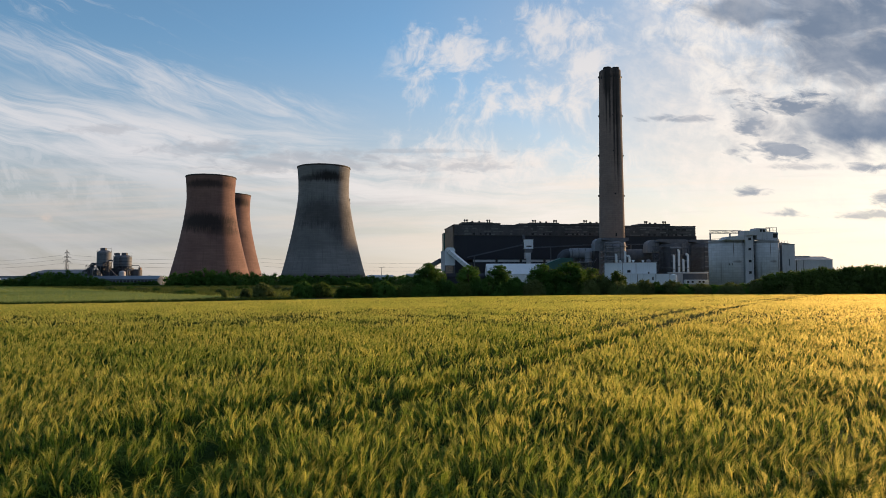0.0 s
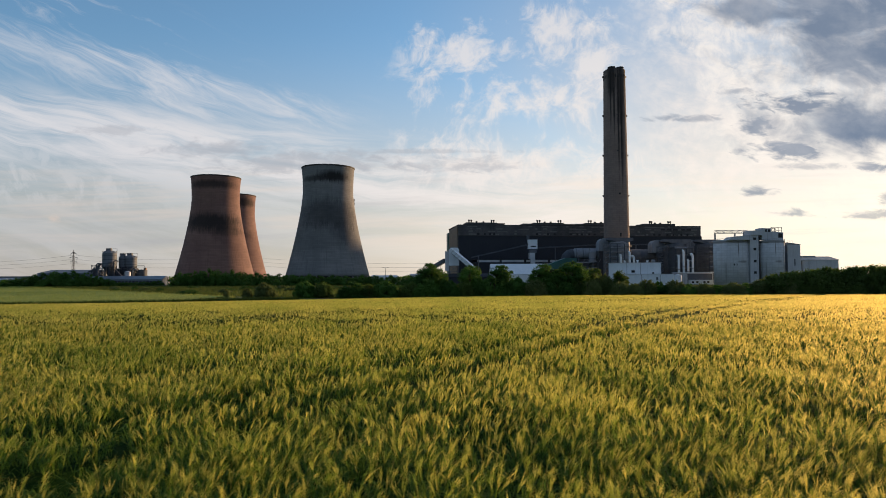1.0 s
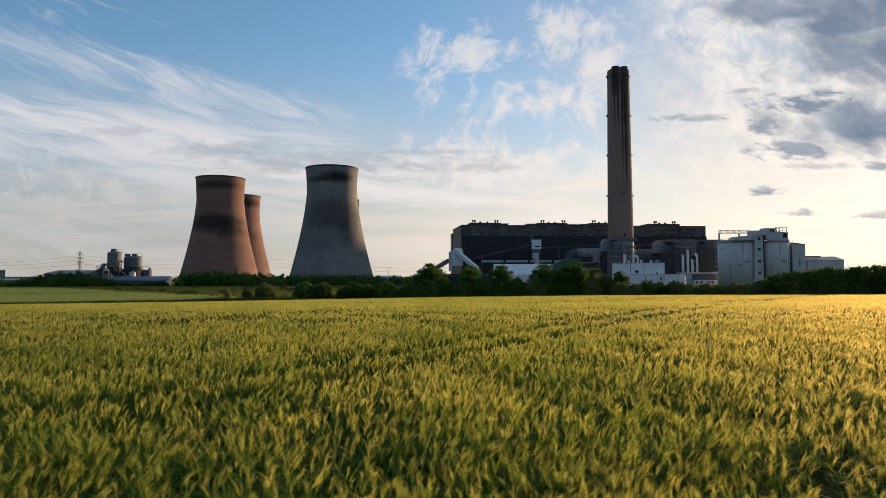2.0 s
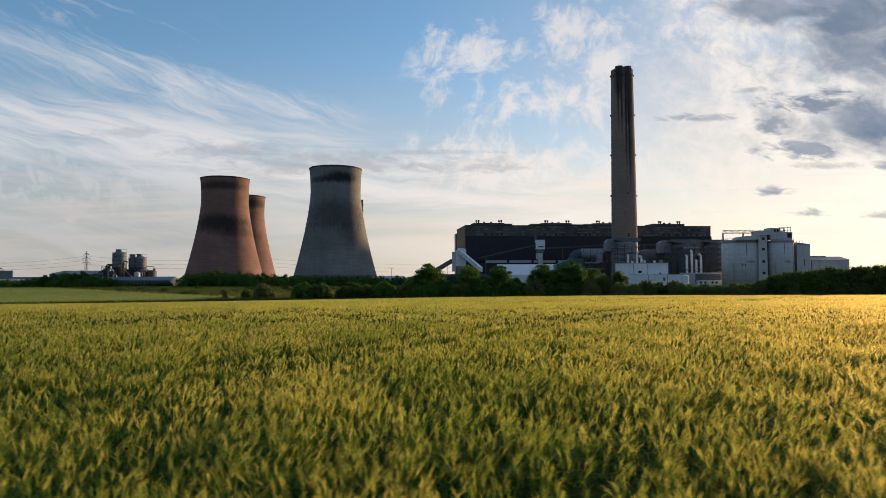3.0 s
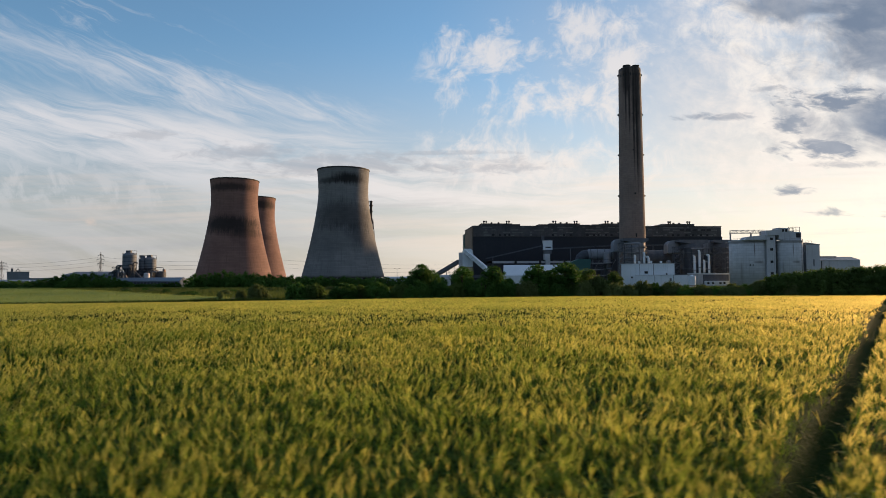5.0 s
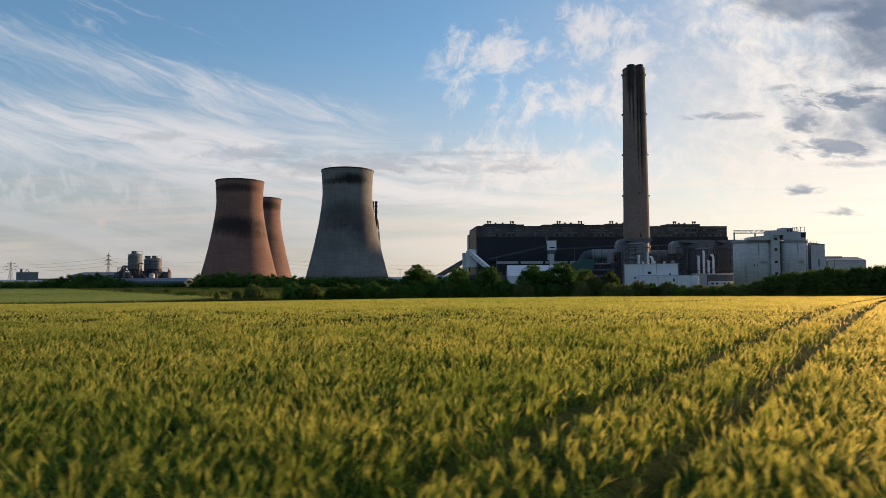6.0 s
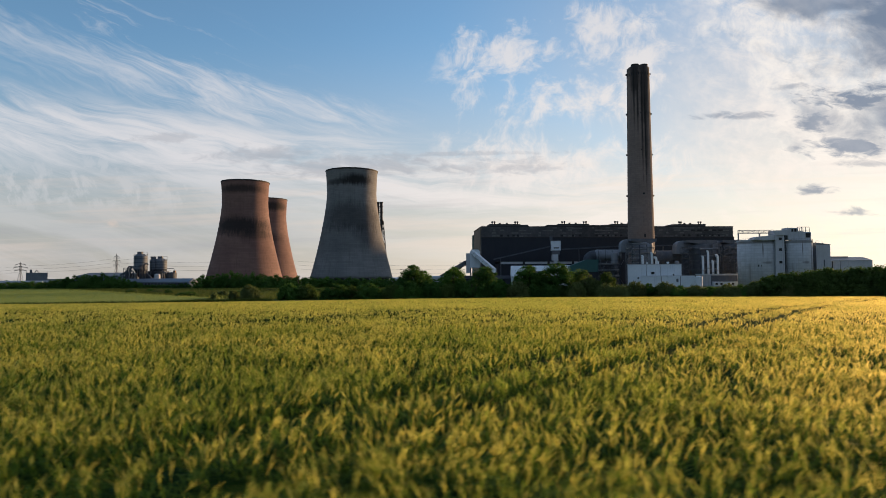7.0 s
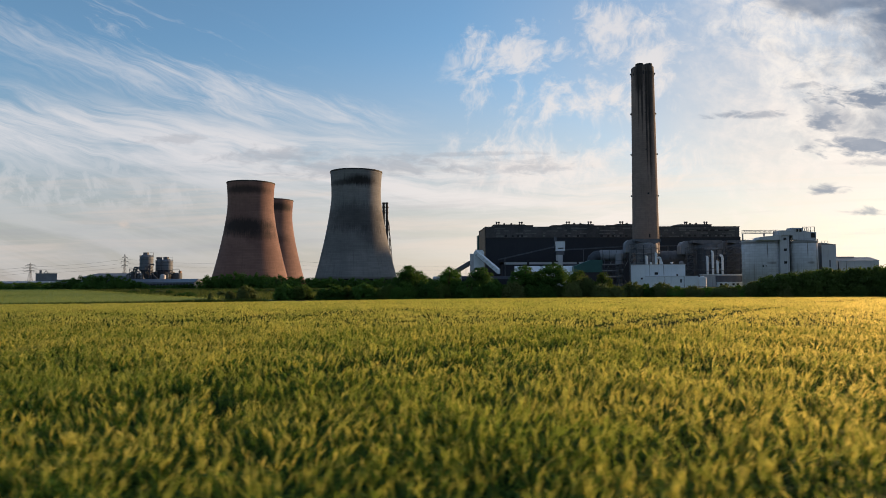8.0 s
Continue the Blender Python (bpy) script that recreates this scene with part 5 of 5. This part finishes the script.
        part("deck", boxes((-wide / 2 - 0.4, wide / 2 + 0.4, -1.2, 1.2, z - 0.12, z + 0.12)), M_DARKDUCT, b)
        bm = bmesh.new()
        bar(bm, (-wide / 2, -1.1, z + 1.15), (wide / 2, -1.1, z + 1.15), 0.08, 4)
        for i in range(int(wide / 1.6) + 1):
            bar(bm, (-wide / 2 + 1.6 * i, -1.1, z + 0.1), (-wide / 2 + 1.6 * i, -1.1, z + 1.15), 0.06, 4)
        part("handrail", bm, M_STEEL, b)
        run = bmesh.new()
        pipe(run, [(-wide / 2, 0.5, z + 0.6), (wide * 0.2, 0.5, z + 0.6), (wide * 0.28, 0.5, z + 1.2), (wide / 2, 0.5, z + 1.2)], 0.38, 8)
        part("pipe", run, M_DUCT if k % 2 else M_STEEL, b)
    return b


pipe_bank(226.0, 520, 15.0, 5.0, 29.0, 7, 5, "dark steel rack of level pipe runs beside the silos")
pipe_bank(148.5, 538, 12.0, 14.0, 29.5, 5, 3, "steel pipe galleries wrapped round the absorber")
pipe_bank(203.0, 534, 14.0, 8.0, 25.0, 4, 4, "steel pipe galleries before the tall absorber")
pipe_bank(126.5, 556, 18.0, 3.0, 13.5, 3, 5, "dark steel pipe racks under the flue duct")


def flue_riser(x, y, z0, z1, r, label):
    f = empty("flue_riser", x, y, z0, 0, label, "duct")
    h = z1 - z0
    part("riser", lathe(bmesh.new(), [(r, 0), (r, h - 1.2), (r * 0.8, h - 0.3), (r * 0.3, h)], 20), M_DUCT, f)
    for k in (0.25, 0.5, 0.75):
        part("hoop", lathe(bmesh.new(), [(r + 0.01, h * k), (r + 0.2, h * k), (r + 0.2, h * k + 0.4), (r + 0.01, h * k + 0.4)], 20, close=False), M_DARKDUCT, f)


flue_riser(132.8, 562, GROUND_Z, 24.5, 3.0, "upright lagged flue riser beside the round duct")
flue_riser(171.5, 540, GROUND_Z, 12.5, 2.2, "small upright lagged vessel behind the white hall")
flue_riser(178.5, 538, GROUND_Z, 16.0, 1.8, "slim upright lagged vessel behind the white hall")

# white process hall with its joints and small windows
wh = empty("process_hall", 149.0, 490.2, GROUND_Z, -14, "low white clad process hall", "building")
part("wall", boxes((-19.9, 18.4, -11, 11, -0.2, 16.4)), M_WHITE, wh)
part("parapet", boxes((-20.1, 18.6, -11.2, 11.2, 16.4, 16.9)), M_PALE, wh)
for x in (-19.7, -6.3, 3.4, 18.2):
    part("joint", boxes((x - 0.15, x + 0.15, -11.12, -11.003, 2.0, 16.3)), M_DARKDUCT, wh)
for x, z, w, hh in ((-1.8, 10.2, 1.2, 0.9), (12.5, 8.0, 0.5, 1.6), (-12, 6.5, 0.6, 0.6)):
    part("window", boxes((x - w, x + w, -11.1, -10.9, z - hh, z + hh)), M_DARK, wh)
part("roof_vent", lathe(bmesh.new(), [(0.7, 16.9), (0.7, 18.2), (1.1, 18.4), (0.9, 19.0)], 10, 2, 0), M_WHITE, wh)
part("roof_vent", lathe(bmesh.new(), [(0.7, 16.9), (0.7, 17.8), (1.1, 18.0), (0.9, 18.6)], 10, 9, -3), M_WHITE, wh)
part("lean_to", boxes((-9.5, 26.5, -17.5, -11.15, -0.2, 8.0)), M_WHITE, wh, "low white front bay")
part("bay_coping", boxes((-9.7, 26.7, -17.7, -11.15, 8.0, 8.3)), M_PALE, wh)
for x in (4.0, 17.0):
    part("joint", boxes((x - 0.15, x + 0.15, -17.62, -17.503, 0.5, 7.9)), M_DARKDUCT, wh)
part("wall_stain", boxes((14.2, 15.6, -17.56, -17.503, 3.6, 6.0)), M_DARKDUCT, wh)
wt = empty("white_tank", 172.2, 463.5, GROUND_Z, 0, "small white cylindrical tank with rusty edge", "tank")
part("shell", lathe(bmesh.new(), [(2.6, -0.1), (2.6, 7.3), (0.4, 8.0)], 24), M_WHITE, wt)
part("hoop", lathe(bmesh.new(), [(2.61, 0.6), (2.75, 0.6), (2.75, 0.9), (2.61, 0.9)], 24, close=False), M_RUST, wt)
lb = empty("switch_house", 198.5, 505, GROUND_Z, 0, "low grey switch house with large door", "building")
part("wall", boxes((-13.8, 14.5, -5, 5, -0.2, 9.0)), M_PALE, lb)
part("roof", boxes((-14.2, 14.9, -5.4, 5.4, 9.0, 9.5)), M_WHITE, lb)
part("shutter", boxes((-5.6, 13.8, -5.1, -4.9, 1.0, 8.2)), M_DARKDUCT, lb, "brown grey roller shutter")
part("annex", boxes((-5.0, 13, -9, -5.11, -0.2, 3.6)), M_WHITE, lb)
for x in (-3, 0.5, 6, 9):
    part("window", boxes((x - 0.8, x + 0.8, -9.08, -8.9, 1.2, 2.6)), M_DARK, lb)


# ------------------------------------------------------------------ concrete silos
def concrete_silo(x, y, r, z1, label):
    s = empty("concrete_silo", x, y, GROUND_Z, 0, label, "silo", "concrete silos")
    h = z1 - GROUND_Z
    dr = part("drum", lathe(bmesh.new(), [(r, -0.2), (r, h), (r - 0.4, h + 0.3), (0.5, h + 0.8)], 96), M_SILO, s, smooth=True)
    part("kerb", lathe(bmesh.new(), [(r + 0.01, h - 1.0), (r + 0.3, h - 1.0), (r + 0.3, h + 0.35), (r - 0.3, h + 0.35)], 56, close=False), M_SILO, dr)
    bm = bmesh.new()
    for i in range(40):
        a, b = 2 * math.pi * i / 40, 2 * math.pi * (i + 1) / 40
        bar(bm, (r * math.cos(a), r * math.sin(a), h + 1.4), (r * math.cos(b), r * math.sin(b), h + 1.4), 0.08, 4)
        bar(bm, (r * math.cos(a), r * math.sin(a), h + 0.3), (r * math.cos(a), r * math.sin(a), h + 1.4), 0.07, 4)
    part("handrail", bm, M_STEEL, s)
    return s


s1 = concrete_silo(217.0, 475, 12.9, 28.2, "broad pale concrete silo streaked with dark stains")
part("drain_spout", boxes((-4.3, -3.2, -12.4, -11.9, 14.2, 15.6)), M_DARK, s1)
part("drain_spout", boxes((-2.4, -1.4, -12.75, -12.3, 14.2, 15.6)), M_DARK, s1)
s2 = concrete_silo(241.8, 468, 9.5, 27.4, "slimmer pale concrete silo with a head house")
part("ladder", lattice(bmesh.new(), square(6.0, -6.6, 0.4, 0), square(6.0, -6.6, 0.4, 6), 4, 0.06), M_STEEL, s2)

sh = empty("silo_head_house", 227.5, 466, GROUND_Z, 0, "pale clad stair tower and head house joining the silos", "building")
part("stair_shaft", boxes((-3.0, 3.0, -4, 6, -0.2, 36.0)), M_PALE, sh)
part("dark_joint", boxes((3.005, 3.9, -3.4, 5, -0.2, 38.0)), M_DARKCLAD, sh)
for z in (9.0, 17.2, 26.0, 33.5):
    part("window", boxes((-0.7, 1.3, -4.08, -3.9, z - 0.9, z + 0.9)), M_DARK, sh)
bm = prism(bmesh.new(), [(-19, 32.8), (-3.1, 32.8), (-3.1, 36.2), (-16.5, 35.0)], -6, 5)
part("silo_roof_house", bm, M_PALE, sh)
bm = prism(bmesh.new(), [(-4.0, 36.003), (5.2, 36.003), (5.2, 39.6), (-4.0, 39.4)], -5, 5)
part("bridge_house", bm, M_PALE, sh)
bm = prism(bmesh.new(), [(5.205, 32.9), (20.6, 32.4), (20.9, 38.0), (12.0, 38.8), (12.0, 41.0), (5.205, 41.3)], -4.5, 5)
part("head_house", bm, M_PALE, sh)
part("window", boxes((7.8, 9.0, -4.6, -4.4, 38.4, 40.4)), M_DARK, sh)
part("window", boxes((9.8, 11.2, -4.6, -4.4, 38.4, 40.4)), M_DARK, sh)
part("loading_opening", boxes((17.2, 20.2, -4.6, -4.3, 34.2, 37.4)), M_DARK, sh)
bm = bmesh.new()
for x in (12.2, 14.8, 17.4, 19.9):
    for y in (-4.2, 4.8):
        bar(bm, (x, y, 38.0), (x, y, 41.6), 0.2, 4)
for y in (-4.2, 4.8):
    bar(bm, (12.0, y, 41.6), (20.1, y, 41.6), 0.22, 4)
    bar(bm, (12.0, y, 39.4), (20.1, y, 39.4), 0.12, 4)
part("roof_frame", bm, M_STEEL, sh, "open steel frame on the roof")

gt = empty("rooftop_gantry", 202.3, 470, 33.5, 0, "light steel lattice gantry on the silo roof", "gantry")
bm = bmesh.new()
for k in range(14):
    x0, x1 = k * 1.72, (k + 1) * 1.72
    for y in (-1, 1):
        bar(bm, (x0, y, 0), (x1, y, 0), 0.13, 4)
        bar(bm, (x0, y, 2.3), (x1, y, 2.3), 0.13, 4)
        bar(bm, (x0, y, 0), (x1, y, 2.3), 0.10, 4)
        bar(bm, (x0, y, 0), (x0, y, 2.3), 0.10, 4)
    bar(bm, (x0, -1, 0), (x0, 1, 0), 0.13, 4)
part("truss", bm, M_STEEL, gt)
for x in (0.2, 14.8):
    part("post", boxes((x - 0.18, x + 0.18, -1, 1, -5.4, 0)), M_STEEL, gt)

b3 = empty("clad_tower_block", 260.6, 478, GROUND_Z, 14, "tall pale clad block beside the silos", "building")
part("wall", boxes((-6.2, 5.0, -6, 8, -0.2, 29.5)), M_PALE, b3)
bm = prism(bmesh.new(), [(-6.4, 29.5), (5.2, 29.5), (5.2, 29.9), (-6.4, 31.2)], -6.2, 8.2)
part("roof", bm, M_STEEL, b3)
# plain dark bar that stands in for an unreadable mark on the wall
part("louvre", boxes((-0.6, 0.4, -6.1, -5.9, 14, 19)), M_DARKDUCT, b3)
# thin dark skin on the left face: its shade is put into the colour
part("dark_side", boxes((-6.4, -6.203, -5.8, 7.8, 0, 29.3)), M_DARKDUCT, b3)
bm = bmesh.new()
for x in (-5.5, -3, -0.5):
    bar(bm, (x, -5, 30.5), (x, -5, 32.4), 0.1, 4)
bar(bm, (-5.5, -5, 32.4), (-0.5, -5, 32.4), 0.1, 4)
part("roof_rail", bm, M_STEEL, b3)
b4 = shed("low_clad_shed", 270.5, 299, 480, 505, 14.0, 16.8, M_PALE, M_STEEL, "long low pale clad shed with shallow roof")
part("door", boxes((-13.6, -13.0, -12.6, -12.4, 8, 18.0)), M_DARK, b4)
part("wall_joint", boxes((-8.1, -7.8, -12.6, -12.4, 0, 18.3)), M_DARKDUCT, b4)
part("roof_rail", boxes((-14, 2, -4, -3.8, 20.6, 21.7)), M_STEEL, b4)


# ------------------------------------------------------------------ distant works beyond the meadow
def hopper_silo(x, y, r, z0, z1, mat, cone_mat, label):
    s = empty("hopper_silo", x, y, GROUND_Z, 0, label, "silo", "steel hopper silos")
    a, b = z0 - GROUND_Z, z1 - GROUND_Z
    dr = part("drum", lathe(bmesh.new(), [(r, a), (r, b), (r * 0.55, b + 2.0), (0.3, b + 2.4)], 32), mat, s)
    part("cone", lathe(bmesh.new(), [(0.8, a - r * 1.5), (r - 0.02, a - 0.004)], 32), cone_mat, s)
    for k in (0.2, 0.5, 0.8):
        z = a + (b - a) * k
        part("hoop", lathe(bmesh.new(), [(r + 0.01, z), (r + 0.18, z), (r + 0.18, z + 0.3), (r + 0.01, z + 0.3)], 32, close=False), cone_mat, dr)
    for i in range(6):
        t = math.pi / 6 + math.pi / 3 * i
        bm = bar(bmesh.new(), ((r - 0.3) * math.cos(t), (r - 0.3) * math.sin(t), -0.2), ((r - 0.3) * math.cos(t), (r - 0.3) * math.sin(t), a + 0.5), 0.32, 6)
        part("leg", bm, M_DARKDUCT, s)
    bm = bmesh.new()
    for i in range(14):
        t, u = 2 * math.pi * i / 14, 2 * math.pi * (i + 1) / 14
        bar(bm, (r * math.cos(t), r * math.sin(t), b + 1.4), (r * math.cos(u), r * math.sin(u), b + 1.4), 0.12, 4)
        bar(bm, (r * math.cos(t), r * math.sin(t), b), (r * math.cos(t), r * math.sin(t), b + 1.4), 0.1, 4)
    for t in (2.6, 0.4):
        bar(bm, (r * math.cos(t), r * math.sin(t), b), (r * math.cos(t), r * math.sin(t), b + 4.0), 0.14, 4)
    bar(bm, (r * math.cos(2.6), r * math.sin(2.6), b + 4.0), (r * math.cos(0.4), r * math.sin(0.4), b + 4.0), 0.14, 4)
    part("top_rail", bm, M_DARKDUCT, s)
    part("head_box", boxes((-2.6, 1.6, -1.4, 1.4, b + 2.0, b + 4.2)), M_DARKDUCT, s)
    return s


hopper_silo(-303.3, 577, 6.0, 12.4, 24.9, M_WORKS, M_DARKSTEEL, "grey steel hopper silo on dark legs")
hopper_silo(-291.6, 592, 5.6, 12.6, 21.0, M_WORKS, M_DARKSTEEL, "grey steel hopper silo with dark cone")
hopper_silo(-297.6, 590, 3.6, 12.4, 20.8, M_WORKS, M_DARKSTEEL, "smaller grey steel hopper silo standing behind")
steel_tower("works_steelwork", -312, 572, 3.2, 3.0, 13.5, 4, "dark tangled steel stair frame by the silos", M_DARKSTEEL)
steel_tower("works_steelwork", -296.5, 570, 2.4, 2.4, 16.0, 5, "dark steel ladder frame between the silos", M_DARKSTEEL)
steel_tower("works_steelwork", -316.5, 585, 3.0, 3.0, 9.0, 3, "low dark pipe bridge by the silos", M_DARKSTEEL)
steel_tower("works_steelwork", -284.0, 582, 2.6, 2.6, 11.0, 4, "dark conveyor frame under the silo", M_DARKSTEEL)
hp = empty("hopper_house", -297.5, 592, GROUND_Z, 0, "dark steel hopper house under the silos", "building")
part("wall", boxes((-11, 11, -4, 6, -0.1, 15.0)), M_DARKSTEEL, hp)
part("roof", boxes((-11.3, 11.3, -4.3, 6.3, 15.0, 15.4)), M_WORKS, hp)
for i, x in enumerate((-9.5, -6.4, -2.0, 1.4, 5.2, 8.6)):
    part("pipe", pipe(bmesh.new(), [(x, -4.8, 0), (x, -4.8, 9.0 + 2.4 * (i % 3)), (x + 1.4, -4.8, 10.4 + 2.4 * (i % 3)), (x + 1.8, -4.2, 11.5 + 2.4 * (i % 3))], 0.35 + 0.1 * (i % 2), 8), M_STEEL if i % 2 else M_WORKS, hp)
for z in (4.0, 8.0, 12.0):
    part("catwalk", boxes((-11.5, 11.5, -5.8, -4.1, z, z + 0.25)), M_WORKS, hp)
cd = empty("cyclone_duct", -311, 576, GROUND_Z, 0, "dark curved dust duct by the silos", "duct")
part("duct", pipe(bmesh.new(), [(-2, 0, 0), (-2, 0, 16), (-1.2, 0, 18.4), (1.0, 0, 19.4), (3.2, 0, 18.4), (3.8, 0, 16.5)], 1.0, 10), M_DARKDUCT, cd)
part("cyclone", lathe(bmesh.new(), [(0.4, 3), (1.9, 10), (1.9, 15), (0.6, 15.5)], 16, -4.5, -1), M_DARKDUCT, cd)
for x in (-6.5, 6.0):
    part("pipe", pipe(bmesh.new(), [(x, -4, 0), (x, -4, 12.5), (x + 0.5, -4, 13)], 0.5, 8), M_STEEL, cd)
for i, (x, y, z0, z1, r) in enumerate(((-318.5, 570, -4.5, 8.5, 0.8), (-309.0, 566, -4.5, 15.0, 0.6), (-307.6, 566, -4.5, 11.0, 0.5), (-294.8, 568, -4.5, 17.5, 0.6), (-282.5, 578, -4.5, 9.5, 0.6))):
    rp = empty("riser_pipe", x, y, z0, 0, "dark steel riser pipe among the silos", "pipe", "works riser pipes")
    part("riser", pipe(bmesh.new(), [(0, 0, 0), (0, 0, z1 - z0 - 1.0), (0.6, 0, z1 - z0 - 0.2), (2.4, 0, z1 - z0), (4.2, 0, z1 - z0 - 0.5)], r, 8), M_DARKSTEEL if i % 2 else M_WORKS, rp)
    part("flange", lathe(bmesh.new(), [(r + 0.02, 3.0), (r + 0.25, 3.0), (r + 0.25, 3.5), (r + 0.02, 3.5)], 10, close=False), M_STEEL, rp)
gallery("works_conveyor", (-295.5, 572, 9.5), (-287.5, 570, 3.0), 1.4, 1.2, M_DARKSTEEL, "dark sloping chute between the silos", ())
tk = empty("storage_tank", -280.4, 590, GROUND_Z, 0, "dark grey storage tank with roof rail", "tank")
part("shell", lathe(bmesh.new(), [(5.2, -0.1), (5.2, 13.9), (0.5, 14.4)], 28), M_DARKSTEEL, tk)
bm = pipe(bmesh.new(), [(-4.6, -1, 13.7), (-4.6, -1, 16.9), (-3.6, -1, 17.8), (3.0, -1, 17.8), (3.6, -1, 17.0), (3.6, -1, 13.9)], 0.25, 6)
part("vent_loop", bm, M_DARKDUCT, tk)
part("hatch", boxes((2.6, 4.6, -1, 1, 13.9, 15.9)), M_RUST, tk)
wt2 = empty("day_tank", -283, 570, GROUND_Z, 0, "small pale day tank at the foot of the silos", "tank")
part("shell", lathe(bmesh.new(), [(2.6, -0.1), (2.6, 12.0), (0.5, 12.8)], 20), M_PALE, wt2)
ls = shed("works_shed", -312, -246, 556, 574, 0.8, 3.8, M_BLUE, M_BLUE, "long low blue grey works shed with window band")
for k in range(20):
    part("window", boxes((-30 + k * 3.1, -27.9 + k * 3.1, -9.1, -8.9, 2.4, 4.2)), M_DARK, ls)
shed("warehouse", -410, -352, 640, 690, 7.0, 10.6, M_BLUE, M_WORKS, "very long low pale warehouse on the skyline")
shed("warehouse", -560, -398, 610, 640, 0.6, 2.4, M_BLUE, M_BLUE, "low grey warehouse beyond the pale field")
bt = empty("tank_house", -724, 1000, GROUND_Z, 36, "flat roofed blue grey plant house", "building")
part("wall", boxes((-15, 15, -12, 12, -0.2, 18.8)), M_BLUE, bt)
part("roof", boxes((-15.4, 15.4, -12.4, 12.4, 18.8, 19.6)), M_STEEL, bt)
part("roof_plant", boxes((-10, -6.8, -5, 0, 19.6, 24.6)), M_DARKDUCT, bt)
bm = bmesh.new()
bar(bm, (-3.2, -5, 19.6), (-0.6, -5, 24.4), 0.5, 5)
bar(bm, (2.4, -5, 19.6), (-0.6, -5, 24.4), 0.5, 5)
part("roof_hoist", bm, M_DARKDUCT, bt)
part("annex", boxes((15.005, 66, -4, 12, -0.2, 9.0)), M_BLUE, bt)
mp = empty("marker_post", -347.0, 505, GROUND_Z, 0, "white marker post at the field corner", "post")
part("post", boxes((-0.2, 0.2, -0.2, 0.2, -0.2, 6.4)), M_WHITE, mp)
part("cap", boxes((-0.27, 0.27, -0.27, 0.27, 6.4, 6.6)), M_STEEL, mp)


def street_lamp(x, y, z1):
    s = empty("street_lamp", x, y, GROUND_Z, 0, "slim grey street lamp with twin heads", "street lamp", "street lamps")
    h = z1 - GROUND_Z
    part("pole", lathe(bmesh.new(), [(0.22, -0.2), (0.12, h)], 8), M_STEEL, s)
    for sg in (-1, 1):
        ar = part("arm", bar(bmesh.new(), (0, 0, h - 0.1), (sg * 1.6, 0, h + 0.2), 0.1, 5), M_STEEL, s)
        part("lantern", boxes((sg * 1.9 - 0.6, sg * 1.9 + 0.6, -0.25, 0.25, h + 0.1, h + 0.4)), M_SOOT, ar)


street_lamp(-46.1, 520, 9.8)
street_lamp(-2.0, 610, 17.5)
shed("gatehouse", -62, -40, 556, 568, 2.2, 3.6, M_WHITE, M_PALE, "low white gatehouse beyond the scrub")
shed("workshop", -28, -4, 556, 575, 3.4, 4.8, M_PALE, M_STEEL, "low pale workshop beyond the scrub")


# ------------------------------------------------------------------ power line
def pylon(x, y, h, arm, turn):
    p = empty("pylon", x, y, GROUND_Z, turn, "grey steel lattice electricity pylon", "pylon", "pylons")
    part("lower_body", lattice(bmesh.new(), square(0, 0, 3.6, -0.3), square(0, 0, 1.2, h * 0.55), 5, 0.15), M_DARKSTEEL, p)
    part("upper_body", lattice(bmesh.new(), square(0, 0, 1.2, h * 0.55), square(0, 0, 0.5, h * 0.96), 5, 0.13), M_DARKSTEEL, p)
    part("peak", lattice(bmesh.new(), square(0, 0, 0.5, h * 0.96), square(0, 0, 0.08, h), 1, 0.12), M_DARKSTEEL, p)
    for k, f in ((0.62, 0.85), (0.75, 1.0), (0.88, 0.72)):
        for sg in (-1, 1):
            bm = bmesh.new()
            z = h * k
            tip = (sg * arm * f, 0, z + 0.3)
            for y0 in (-0.8, 0.8):
                bar(bm, (sg * 0.8, y0, z), tip, 0.24, 4)
                bar(bm, (sg * 0.8, y0, z + 2.0), tip, 0.22, 4)
            ca = part("cross_arm", bm, M_DARKSTEEL, p)
            part("insulator", bar(bmesh.new(), tip, (tip[0], 0, z - 2.2), 0.14, 5), M_DARKDUCT, ca)
    return p


PYL = [(-1010, 930, 42, 40), (-714, 950, 36, 14.0), (-566, 966, 49, 7.0), (-330, 1010, 47, 7.0), (230, 1060, 50, 7.0)]
for x, y, h, arm in PYL[1:]:
    pylon(x, y, h, arm, 80 - 90)
for (x0, y0, h0, a0), (x1, y1, h1, a1) in zip(PYL, PYL[1:]):
    for k, f in ((0.62, 0.85), (0.75, 1.0), (0.88, 0.72)):
        line = empty("power_cable", x0, y0, GROUND_Z + h0 * k - 2, 0, "thin sagging overhead power cable", "cable", "power cables")
        pts = []
        for i in range(13):
            t = i / 12
            pts.append(((x1 - x0) * t, (y1 - y0) * t, (h1 - h0) * k * t - 9.0 * 4 * t * (1 - t) * min(1.5, ((x1 - x0) / 280) ** 2)))
        part("wire", pipe(bmesh.new(), pts, 0.10, 4), M_WIRE, line)
